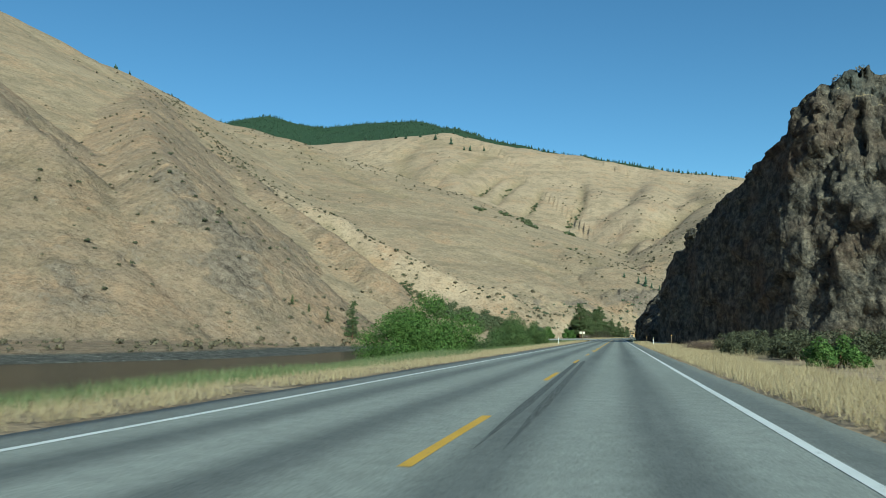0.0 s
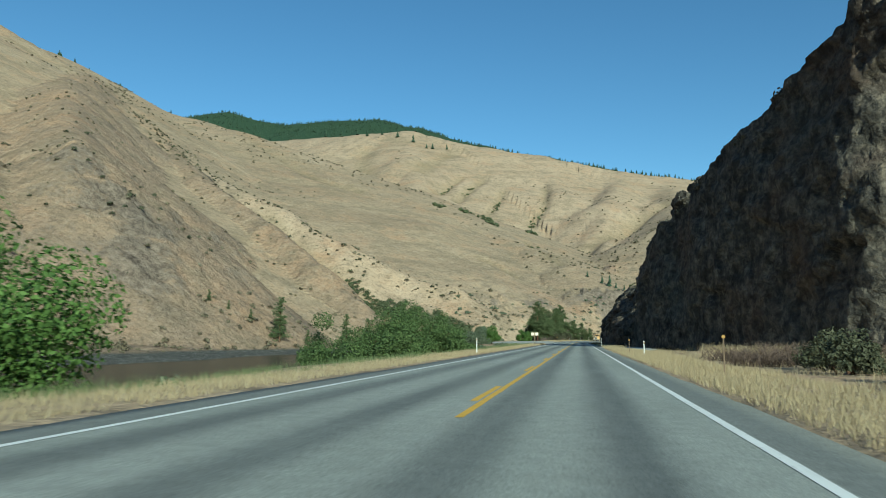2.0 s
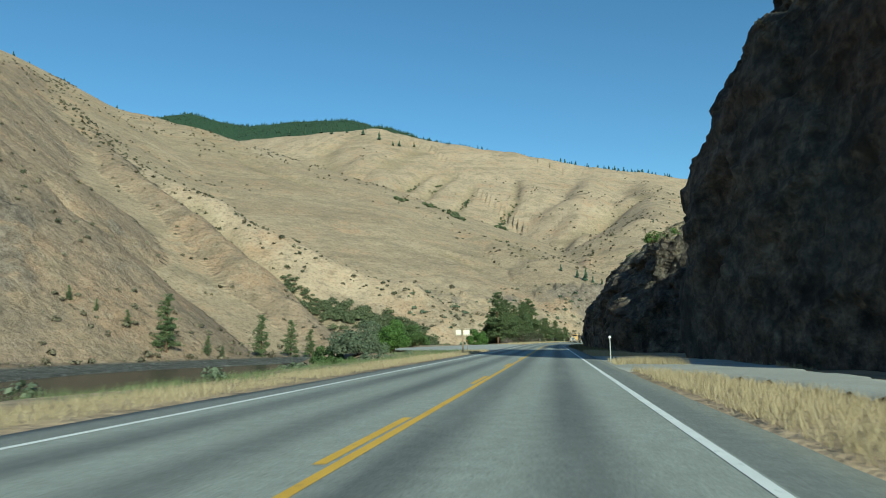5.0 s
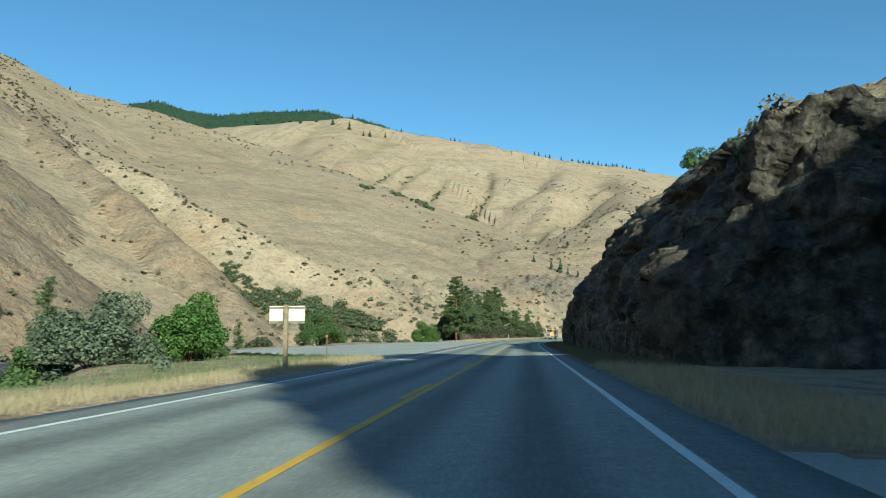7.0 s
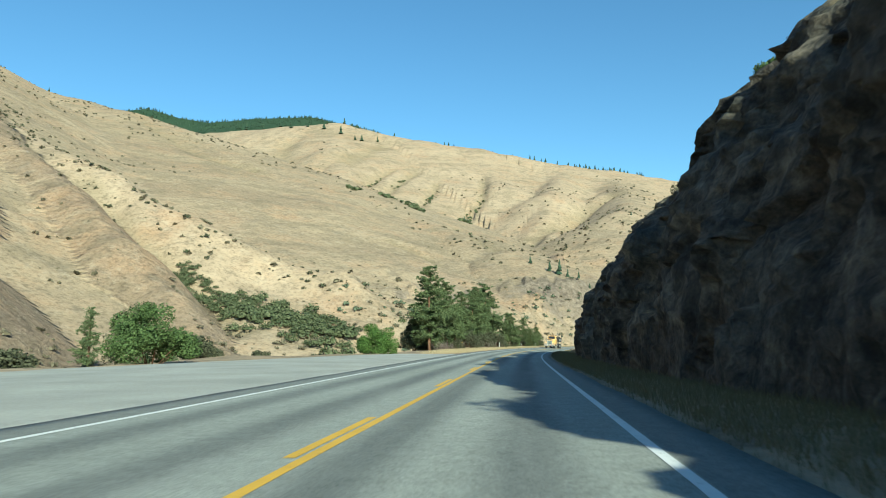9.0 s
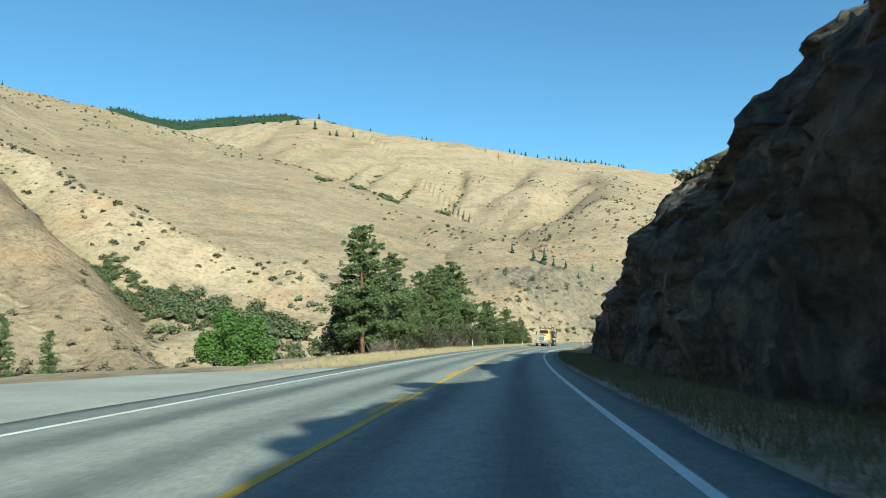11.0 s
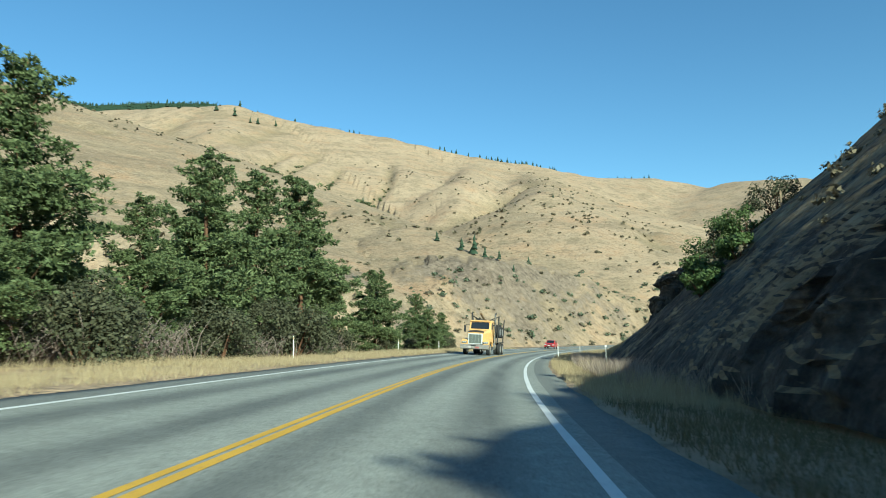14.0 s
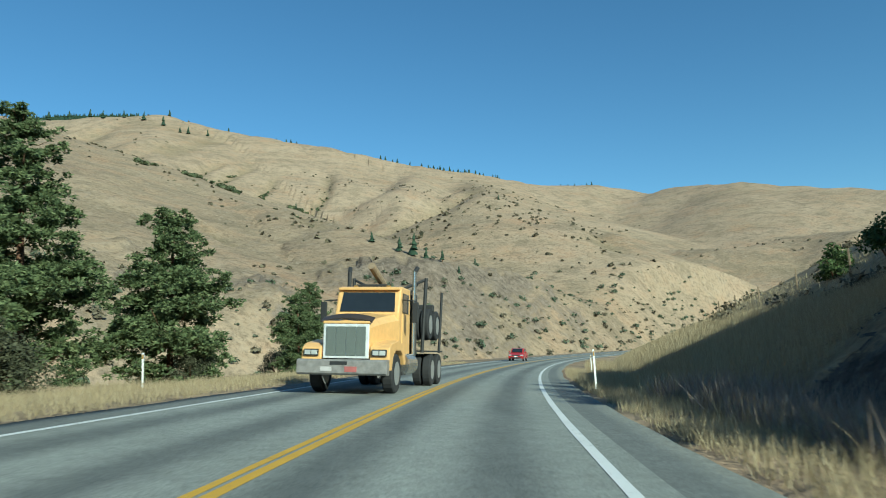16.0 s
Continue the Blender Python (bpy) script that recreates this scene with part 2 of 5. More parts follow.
LEAF_DULL = mat_leaf("dull_thorn_leaves", (0.04, 0.045, 0.025), (0.075, 0.08, 0.045), (0.12, 0.12, 0.07), 0.15)
SCRUB = mat_leaf("hillside_scrub_leaves", (0.09, 0.078, 0.05), (0.15, 0.128, 0.082), (0.22, 0.185, 0.122), 0.1)
LEAF_RAVINE = mat_leaf("ravine_thicket_leaves", (0.06, 0.075, 0.036), (0.105, 0.125, 0.06), (0.16, 0.17, 0.09), 0.2)
TWIG_RED = mat_leaf("reddish_dead_twigs", (0.06, 0.042, 0.034), (0.115, 0.08, 0.062), (0.18, 0.13, 0.1), 0.0)
TWIG = mat_leaf("dead_grey_twigs", (0.12, 0.09, 0.08), (0.2, 0.155, 0.135), (0.3, 0.25, 0.22), 0.0)
STRAW = mat_leaf("straw_grass_blades", (0.34, 0.265, 0.155), (0.44, 0.355, 0.215), (0.54, 0.45, 0.29), 0.3)
# olive grass darker than STRAW: the road cut's shade is put into it
SHADED_GRASS = mat_leaf("shaded_olive_grass", (0.1, 0.09, 0.045), (0.17, 0.145, 0.075), (0.26, 0.215, 0.12), 0.3)
SEED_GRASS = mat_leaf("mauve_seed_grass", (0.22, 0.17, 0.14), (0.34, 0.27, 0.225), (0.46, 0.38, 0.31), 0.3)
SAGE = mat_leaf("sage_grass_blades", (0.09, 0.13, 0.055), (0.16, 0.2, 0.09), (0.26, 0.28, 0.14), 0.3)


# ---- mesh helpers ----
def mesh_of(name, verts, faces, mats=(), smooth=False, attrs=None):
    me = bpy.data.meshes.new(name)
    if isinstance(verts, np.ndarray):
        v, f = np.asarray(verts, np.float32), np.asarray(faces, np.int32)
        n = f.shape[1]
        me.vertices.add(len(v))
        me.vertices.foreach_set("co", v.ravel())
        me.loops.add(f.size)
        me.loops.foreach_set("vertex_index", f.ravel())
        me.polygons.add(len(f))
        me.polygons.foreach_set("loop_start", np.arange(0, f.size, n, dtype=np.int32))
        me.update(calc_edges=True)
    else:
        me.from_pydata(verts, [], faces)
    for m in mats if isinstance(mats, (list, tuple)) else [mats]:
        me.materials.append(m)
    if smooth:
        me.polygons.foreach_set("use_smooth", np.ones(len(me.polygons), bool))
    for k, a in (attrs or {}).items():
        me.attributes.new(k, "FLOAT", "POINT").data.foreach_set("value", np.asarray(a, np.float32).ravel())
    me.update()
    return me


def grid_faces(nu, nv):
    i, j = np.meshgrid(np.arange(nu - 1), np.arange(nv - 1), indexing="ij")
    a = (i * nv + j).ravel()
    return np.stack([a, a + nv, a + nv + 1, a + 1], 1)


def part(name, data, parent, label=""):
    """A mesh as one part under its thing; data: a mesh or a bmesh with its material."""
    ob = new(name, data)
    ob.parent = parent
    return tagged(ob, label)


def bm_mesh(name, bm, material, smooth=False):
    me = bpy.data.meshes.new(name)
    bm.normal_update()
    bm.to_mesh(me)
    bm.free()
    me.materials.append(material)
    if smooth:
        me.polygons.foreach_set("use_smooth", np.ones(len(me.polygons), bool))
    return me


def hash2(ix, iy, seed):
    n = (ix.astype(np.int64) * 374761393 + iy.astype(np.int64) * 668265263 + seed * 1442695041) & 0x7FFFFFFF
    n = ((n ^ (n >> 13)) * 1274126177) & 0x7FFFFFFF
    return ((n ^ (n >> 16)) & 0xFFFF) / 65535.0


def value_noise(x, y, seed):
    ix, iy = np.floor(x), np.floor(y)
    fx, fy = x - ix, y - iy
    fx, fy = fx * fx * (3 - 2 * fx), fy * fy * (3 - 2 * fy)
    a, b = hash2(ix, iy, seed), hash2(ix + 1, iy, seed)
    c, d = hash2(ix, iy + 1, seed), hash2(ix + 1, iy + 1, seed)
    return (a + (b - a) * fx) * (1 - fy) + (c + (d - c) * fx) * fy


def fbm(x, y, size, octaves=5, seed=1, gain=0.5, ridged=False):
    """Fractal noise of about -1 to 1, its largest lumps of that size in metres."""
    x, y = np.asarray(x, float) / size, np.asarray(y, float) / size
    total, amp, norm = 0.0, 1.0, 0.0
    for o in range(octaves):
        n = value_noise(x * 0.8 + y * 0.6, y * 0.8 - x * 0.6, seed + o * 17) * 2 - 1
        if ridged:
            n = 1 - 2 * np.abs(n)
        total, norm = total + amp * n, norm + amp
        amp, x, y = amp * gain, x * 2.03 + 11.3, y * 2.03 + 5.7
    return total / norm


# ---- road line ----
ROAD_S = np.arange(-400.0, 900.0, 1.0)
_k = np.interp(ROAD_S, [-400, -20, 25, 71, 116, 162, 207, 253, 298, 344, 389, 560, 700], [0, 0.00004, 0.00005, -0.00001, 0.00002, -0.00002, -0.00002, 0.00064, 0.00146, 0.00215, 0.0021, 0.0021, 0.0])
_th = np.cumsum(_k) - np.interp(0, ROAD_S, np.cumsum(_k))
_x, _y = np.cumsum(np.sin(_th)), np.cumsum(np.cos(_th))
_x, _y = _x - np.interp(0, ROAD_S, _x), _y - np.interp(0, ROAD_S, _y)
LINE_R, LINE_L, EDGE_R, EDGE_L = 3.62, -3.89, 4.5, -4.8


def on_road(s, u=0.0):
    """World x, y of the point s metres along the road and u to the right of its middle line."""
    th = np.interp(s, ROAD_S, _th)
    return np.interp(s, ROAD_S, _x) + np.cos(th) * u, np.interp(s, ROAD_S, _y) - np.sin(th) * u


def bank(s):
    """Superelevation: fall to the right for each metre across."""
    return np.interp(s, [110, 200, 270, 340], [0.0, 0.007, 0.048, 0.065])


def road_su(x, y):
    """Along and across the road for places near it."""
    s = np.interp(y, _y, ROAD_S)
    for _ in range(5):
        th = np.interp(s, ROAD_S, _th)
        dx, dy = x - np.interp(s, ROAD_S, _x), y - np.interp(s, ROAD_S, _y)
        s = np.clip(s + 0.8 * (dx * np.sin(th) + dy * np.cos(th)), -390, 890)
    th = np.interp(s, ROAD_S, _th)
    dx, dy = x - np.interp(s, ROAD_S, _x), y - np.interp(s, ROAD_S, _y)
    return s, dx * np.cos(th) - dy * np.sin(th)


# ---- terrain ----
# crest lines of the hills: points, slope of the flanks
RIDGES = {
    "spur": ([(-103, 425, 3), (-131, 445, 24), (-162, 465, 47), (-220, 510, 83), (-302, 575, 131), (-569, 830, 282), (-962, 1360, 509)], 0.85),
    "outcrop": ([(-170, 312, 3), (-190, 330, 44), (-240, 348, 92), (-320, 430, 140), (-470, 610, 240), (-690, 910, 370), (-962, 1360, 509)], 0.8),
    "flank": ([(-196, 232, 3), (-215, 268, 38), (-290, 310, 100), (-490, 390, 225), (-780, 570, 400), (-1104, 820, 576)], 0.75),
    "near": ([(-260, 100, 4), (-330, 150, 80), (-600, 250, 240), (-1123, 620, 502)], 0.7),
    "west_crest": ([(-970, 1365, 514), (-1054, 1270, 569), (-1084, 1150, 570), (-1092, 1020, 587), (-1104, 820, 576), (-1123, 620, 502), (-1150, 0, 470), (-1100, -900, 450)], 0.55),
    "bushy_spur": ([(-50, 520, 5), (-85, 530, 36), (-112, 535, 43), (-170, 545, 72), (-198, 550, 83), (-234, 572, 105), (-344, 640, 155), (-487, 750, 223), (-760, 1080, 380), (-962, 1360, 509)], 0.75),
    "bench": ([(-962, 1360, 509), (-770, 1320, 436), (-646, 1250, 387), (-504, 1170, 325), (-383, 1080, 251), (-301, 1010, 209), (-200, 960, 176), (-131, 880, 139), (-46, 780, 95), (-9, 715, 71), (31, 655, 42), (42, 610, 19)], 0.4),
    "bench_end": ([(-200, 960, 176), (-180, 760, 118), (-110, 640, 58), (-50, 590, 20)], 0.42),
    "main": ([(-1300, 2200, 600), (-973, 2150, 630), (-731, 2120, 625), (-498, 2080, 622), (-264, 2040, 552), (-106, 2000, 506), (115, 1980, 451), (229, 1970, 428), (325, 1960, 408), (417, 1960, 391), (547, 1980, 392), (694, 2000, 368)], 0.52),
    "main_rib": ([(-498, 2080, 616), (-400, 1700, 440), (-300, 1400, 290), (-240, 1200, 215)], 0.6),
    "main_rib_2": ([(-106, 2000, 500), (-30, 1600, 320), (-5, 1300, 165), (10, 1050, 100), (20, 900, 78)], 0.6),
    "main_rib_3": ([(115, 1980, 443), (90, 1700, 350), (60, 1450, 265), (40, 1150, 130)], 0.6),
    "forest": ([(-2500, 3300, 850), (-2114, 3300, 1018), (-1885, 3300, 1122), (-1741, 3300, 1135), (-1566, 3300, 1085), (-1395, 3300, 1050), (-1172, 3300, 1062), (-936, 3250, 1036), (-763, 3200, 978), (-399, 3000, 818), (-136, 2900, 733), (270, 2800, 618), (434, 2800, 599), (900, 2700, 500)], 0.5),
    "knob": ([(-25, 750, 55), (21, 800, 68), (53, 870, 91), (110, 960, 139), (142, 880, 94), (158, 800, 52), (172, 730, 25), (172, 690, 8)], 0.72),
    "knob_back": ([(110, 960, 139), (150, 1150, 175), (210, 1550, 290), (229, 1970, 421)], 0.45),
    "east": ([(693, 2000, 355), (687, 1850, 350), (752, 1700, 324), (798, 1600, 292), (883, 1450, 244), (976, 1350, 216), (1300, 1200, 220)], 0.42),
    "east_low": ([(300, 1270, 108), (341, 1200, 113), (370, 1150, 110), (427, 1100, 105), (514, 1150, 124), (560, 1050, 117), (700, 950, 120)], 0.42),
    "east_rib": ([(370, 1150, 110), (310, 1000, 60), (270, 880, 10)], 0.5),
}
FAR_BANK_Y = [-900, 0, 128, 174, 224, 263, 290, 327, 380, 420, 460, 520, 620, 800, 1000, 3000]
FAR_BANK_X = [-200, -150, -117, -97, -93, -99, -96, -82, -66, -58, -46, -14, 88, 275, 560, 4200]
RIVER_Z = -5.5


# ribs and gullies that run down from each crest: height, spacing; and what grows there, from 0 stony to 1 golden grass
RIBS = {"spur": (3.0, 26, 0.08), "outcrop": (5.0, 34, 0.0), "flank": (5.0, 38, 0.05), "near": (6.0, 50, 0.1), "west_crest": (8.0, 90, 0.45), "bushy_spur": (2.2, 30, 0.82), "bench": (3.0, 75, 0.42), "bench_end": (2.6, 45, 0.5),
        "main": (13.0, 120, 0.72), "main_rib": (8.0, 90, 0.7), "main_rib_2": (8.0, 80, 0.72), "main_rib_3": (8.0, 80, 0.74), "forest": (20.0, 260, 0.5), "knob": (3.0, 34, 0.12), "knob_back": (5.0, 60, 0.6), "east": (9.0, 110, 0.7), "east_low": (5.0, 60, 0.55), "east_rib": (3.0, 40, 0.45)}
# gullies cut into the slopes: points, width, depth
CREASES = [([(-67, 1661), (-62, 1492), (-77, 1441), (-88, 1390)], 11, 7), ([(-158, 1600), (-162, 1499), (-172, 1400)], 10, 6), ([(-265, 1640), (-280, 1514), (-290, 1420)], 12, 9), ([(-215, 1680), (-230, 1550), (-240, 1450)], 11, 8),
           ([(-20, 1130), (31, 1228), (82, 1295), (130, 1422), (179, 1491)], 18, 12), ([(-57, 872), (-26, 750), (-11, 721)], 6, 4), ([(-86, 687), (-63, 676), (-49, 658)], 5, 3), ([(-109, 457), (-136, 487), (-182, 512), (-236, 554)], 8, 4),
           ([(-576, 1183), (-422, 1008), (-341, 915), (-272, 892)], 9, 5), ([(-560, 1850), (-520, 1700), (-470, 1560)], 26, 12), ([(-330, 1900), (-340, 1780), (-350, 1600)], 24, 6), ([(178, 825), (190, 930), (250, 1150)], 12, 8)]


def line_offset(line, x, y):
    """Distance to a polyline, and how far along it."""
    best, at, run = np.full(np.shape(x), 9e9), np.zeros(np.shape(x)), 0.0
    for (ax, ay), (bx, by) in zip(line, line[1:]):
        dx, dy = bx - ax, by - ay
        n = math.hypot(dx, dy)
        t = np.clip(((x - ax) * dx + (y - ay) * dy) / (n * n), 0, 1)
        d = np.hypot(x - ax - t * dx, y - ay - t * dy)
        at = np.where(d < best, run + t * n, at)
        best = np.minimum(best, d)
        run += n
    return best, at


def hills(x, y, full=False):
    """Height of the hills; full: also the hollows, the growth and the places along and below the crests."""
    px, py = x, y
    x, y = x + fbm(px, py, 70, 3, 44) * 5, y + fbm(px, py, 70, 3, 45) * 5
    best = np.full(x.shape, -200.0)
    hollow, grown, along, below = (np.zeros(x.shape) for _ in range(4))
    lead = np.full(x.shape, -900.0)
    for number, (name, (line, slope)) in enumerate(RIDGES.items()):
        amp, size, growth = RIBS[name]
        top, off, at, run = np.full(x.shape, -900.0), np.full(x.shape, 9e3), np.zeros(x.shape), 0.0
        for (ax, ay, az), (bx, by, bz) in zip(line, line[1:]):
            dx, dy = bx - ax, by - ay
            n = math.hypot(dx, dy)
            t = np.clip(((x - ax) * dx + (y - ay) * dy) / (n * n), 0, 1)
            d = np.hypot(x - ax - t * dx, y - ay - t * dy)
            r = 5.0 + 0.02 * (az + (bz - az) * t) + np.clip(y - 800, 0, 1800) * 0.02
            z = az + (bz - az) * t - slope * (np.sqrt(d * d + r * r) - r)
            hit = z > top
            top, off, at = np.where(hit, z, top), np.where(hit, d, off), np.where(hit, run + t * n, at)
            run += n
        rib = fbm(at + 0.12 * off, off * 0.22, size, 4, 300 + 31 * number, 0.5, True)
        top = top + amp * (rib - 0.35) * np.clip(off / (size * 0.9), 0, 1)
        over = top > lead
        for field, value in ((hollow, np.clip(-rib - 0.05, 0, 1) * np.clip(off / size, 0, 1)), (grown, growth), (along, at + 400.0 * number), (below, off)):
            field[:] = np.where(over, value, field)
        lead = np.maximum(lead, top)
        soft = 2.0 + 0.012 * np.maximum(top, 0)
        hi, lo = np.maximum(best, top), np.minimum(best, top)
        best = hi + soft * np.exp(-(hi - lo) / soft) * 0.35
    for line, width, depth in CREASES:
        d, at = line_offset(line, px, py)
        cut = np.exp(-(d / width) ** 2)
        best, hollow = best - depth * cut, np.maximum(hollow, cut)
    rel = np.clip(best / 120.0, 0, 1)
    crag = np.clip(fbm(x, y, 70, 4, 77) * 2.0, 0, 1) * np.clip(1.3 - grown * 2, 0.0, 1)
    best = best + rel * (fbm(x, y, 240, 3, 9) * 5.0 + fbm(x, y, 60, 3, 307) * 1.3) + np.clip(best / 15, 0, 1) * (0.25 + crag) * (fbm(x, y, 22, 5, 21, 0.6, True) * 2.6 + fbm(x, y, 8, 3, 23) * 0.9)
    return (best, hollow, grown, along, below) if full else best


PULL_LEFT = [(-4.0, 187), (-9, 195), (-16, 202), (-22.5, 208), (-21.5, 223), (-18.5, 236), (-13.5, 253), (-8, 264), (-4.0, 270)]
PULL_RIGHT = [(3.9, 137), (5.2, 136), (7.2, 133.5), (8.3, 124), (8.4, 112), (9.2, 118), (11, 130), (11.5, 148), (9, 158), (3.9, 160)]


def inside(poly, x, y):
    c = np.zeros(np.shape(x), bool)
    for (ax, ay), (bx, by) in zip(poly, poly[1:] + poly[:1]):
        hit = ((ay > y) != (by > y)) & (x < (bx - ax) * (y - ay) / (by - ay + 1e-9) + ax)
        c ^= hit
    return c


def cells(x, y, size, seed):
    """Blocks: a random value for each cell of a jittered grid."""
    x, y = np.asarray(x, float) / size, np.asarray(y, float) / size
    ix, iy = np.floor(x), np.floor(y)
    near, value = np.full(np.shape(x), 9.0), np.zeros(np.shape(x))
    for i in (-1, 0, 1):
        for j in (-1, 0, 1):
            cx, cy = ix + i, iy + j
            d = np.hypot(cx + hash2(cx, cy, seed) - x, cy + hash2(cx, cy, seed + 7) - y)
            value = np.where(d < near, hash2(cx, cy, seed + 13), value)
            near = np.minimum(near, d)
    return value * 2 - 1


# rocky places on the slopes: x, y, radius, strength
ROCKY = [(-213, 320, 22, 0.45), (-193, 320, 16, 0.45), (-172, 305, 14, 0.42), (-208, 276, 14, 0.42), (-219, 242, 18, 0.4), (-198, 230, 14, 0.45), (-255, 348, 22, 0.34), (-200, 421, 12, 0.36), (-157, 347, 12, 0.36), (-371, 380, 40, 0.3),
         (13, 616, 16, 0.75), (26, 614, 14, 0.75), (42, 631, 14, 0.75), (62, 653, 16, 0.7), (85, 670, 18, 0.5), (-76, 529, 13, 0.5), (-53, 546, 12, 0.5), (-25, 575, 14, 0.45), (-73, 592, 14, 0.4), (111, 717, 18, 0.35), (154, 752, 18, 0.3), (-207, 473, 14, 0.3), (-30, 572, 16, 0.35), (-13, 552, 15, 0.4), (-2, 603, 14, 0.25), (21, 587, 14, 0.3), (49, 608, 15, 0.35), (75, 639, 16, 0.3), (-58, 564, 14, 0.35), (108, 662, 16, 0.4),
         (-183, 323, 13, 0.4), (-171, 300, 12, 0.4), (-181, 292, 12, 0.35), (-162, 291, 10, 0.4), (-232, 332, 14, 0.4), (-190, 362, 16, 0.3), (-207, 434, 14, 0.3), (-720, 1871, 40, 0.5), (-744, 1990, 30, 0.5), (-439, 1599, 34, 0.35)]


def rockiness(x, y):
    w = 0.0
    for px, py, pr, pk in ROCKY:
        w = w + 1.2 * pk * np.exp(-((x - px) ** 2 + (y - py) ** 2) / pr ** 2)
    return w


# foot of the slope behind the rock faces
EAST_FOOT_Y = [-600, -220, -70, 0, 45, 85, 112, 130, 150, 160, 174, 185, 260, 430]
EAST_FOOT_X = [260, 205, 135, 108, 94, 72, 44, 34, 30, 32, 40, 34, 30, 60]


def height(x, y):
    x, y = np.asarray(x, float), np.asarray(y, float)
    s, u = road_su(x, y)
    near = (y > -380) & (y < 800)
    bank_top = np.interp(y, [0, 60, 125, 175, 198, 258, 284, 310, 400, 520], [-8.5, -9.5, -10.5, -12, -27, -27, -15, -22, -20, -14])
    drop = np.clip((bank_top - u) / 17.0, 0, 1)
    z = -11.0 * drop * drop * (3 - 2 * drop)
    z = z - np.clip((np.abs(u + 0.3) - 5.0) / 6, 0, 1) * 0.25 + np.clip((np.abs(u) - 6) / 8, 0, 1) * fbm(x, y, 9, 4, 5) * 0.35
    z = np.where(np.abs(u + 0.15) < 4.9, -0.12, z) - bank(s) * np.clip(u, -9, 9)
    z = np.where(inside(PULL_LEFT, x, y) | inside(PULL_RIGHT, x, y), np.minimum(z, -0.12), z)
    d = np.interp(y, FAR_BANK_Y, FAR_BANK_X) - x
    flat = np.interp(y, [420, 520], [20, 0])
    shelf = -9.0 + np.clip(d * 0.5, 0, 3.8) + np.clip((d - 7.6) * 0.045, 0, 1.7) + np.clip((d - 30) * 0.05, 0, 2) + np.clip(d / 30, 0, 1) * fbm(x, y, 14, 4, 8) * 0.7
    h = np.minimum(hills(x, y), -8.0 + 0.72 * np.maximum(d - flat, 0) + np.maximum(d - 60 - flat, 0) * 2)
    w = rockiness(x, y)
    h = h + np.clip(w * 1.6, 0, 1) * (fbm(x, y, 22, 5, 402, 0.6, True) * 3.8 + cells(x, y, 8, 405) * 1.9)
    far = np.maximum(shelf, h)
    rise = np.clip(x - np.interp(y, EAST_FOOT_Y, EAST_FOOT_X), 0, None)
    rise = np.interp(rise, [0, 40, 160, 400, 3000], [0, 18, 85, 140, 260]) * np.clip((430 - y) / 150, 0, 1) * np.clip((y + 600) / 150, 0, 1)
    z = z + rise + np.clip(rise / 20, 0, 1) * fbm(x, y, 40, 4, 14) * 4
    out = np.where(d > 0, far, z)
    return np.where((d <= 0) & (u < -8) & ~near, np.minimum(out, -9), out)


def grow(a, step, rate, limit):
    out = [a]
    while abs(out[-1]) < limit:
        out.append(out[-1] + step)
        step *= rate
    return out[1:]


LEFT = grow(-14, -1.05, 1.01, 330)
gx = np.array(sorted([float(v) for v in range(-14, 21)] + LEFT + grow(LEFT[-1], -4.3, 1.035, 3600) + grow(20, 1.05, 1.045, 3600)))
gy = np.array(sorted(list(np.arange(-40, 480, 1.8)) + grow(478, 2.1, 1.02, 3700) + grow(-40, -2.2, 1.12, 2500)))
X, Y = np.meshgrid(gx, gy, indexing="ij")
Z = height(X, Y)
slope_x, slope_y = np.gradient(Z, gx, axis=0), np.gradient(Z, gy, axis=1)
steep = np.hypot(slope_x, slope_y)
low_left = np.clip(1.2 - Z / 130, 0, 1) * (X < -60) * (Y < 505) * (Z > -3)
rock = np.clip((steep - 0.75) * 0.8, 0, 0.4) + 0.16 * low_left + 0.35 * np.exp(-(((X - 15) / 80) ** 2 + ((Y - 600) / 40) ** 2)) - 0.12
rock = rock + rockiness(X, Y)
shingle = np.clip((-3.75 - Z) / 0.5, 0, 1) * (X < np.interp(Y, FAR_BANK_Y, FAR_BANK_X) + 2)
s_all, u_all = road_su(X, Y)
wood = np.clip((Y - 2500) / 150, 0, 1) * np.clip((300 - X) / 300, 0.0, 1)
strip = ((u_all > -40) & (X > np.interp(Y, FAR_BANK_Y, FAR_BANK_X)) & (Y < 600)).astype(float)
rock = np.where(strip > 0, 0.0, rock)
_, hollow, grown, along, below = hills(X, Y, True)
grown = np.where(strip > 0, 0.7, grown)
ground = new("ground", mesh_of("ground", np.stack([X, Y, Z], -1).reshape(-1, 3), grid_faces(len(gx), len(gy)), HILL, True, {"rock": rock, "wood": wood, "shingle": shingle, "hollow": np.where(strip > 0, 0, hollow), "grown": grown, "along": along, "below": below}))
tagged(ground, "dry tan grass hills and river valley floor", "hillside", kind="structure")

wx = np.linspace(-420, 700, 60)
wy = np.linspace(-900, 1000, 100)
WX, WY = np.meshgrid(wx, wy, indexing="ij")
river = new("water", mesh_of("water", np.stack([WX, WY, np.full(WX.shape, RIVER_Z)], -1).reshape(-1, 3), grid_faces(60, 100), WATER, True))
tagged(river, "dark calm river water below the road bank", "river", kind="structure")


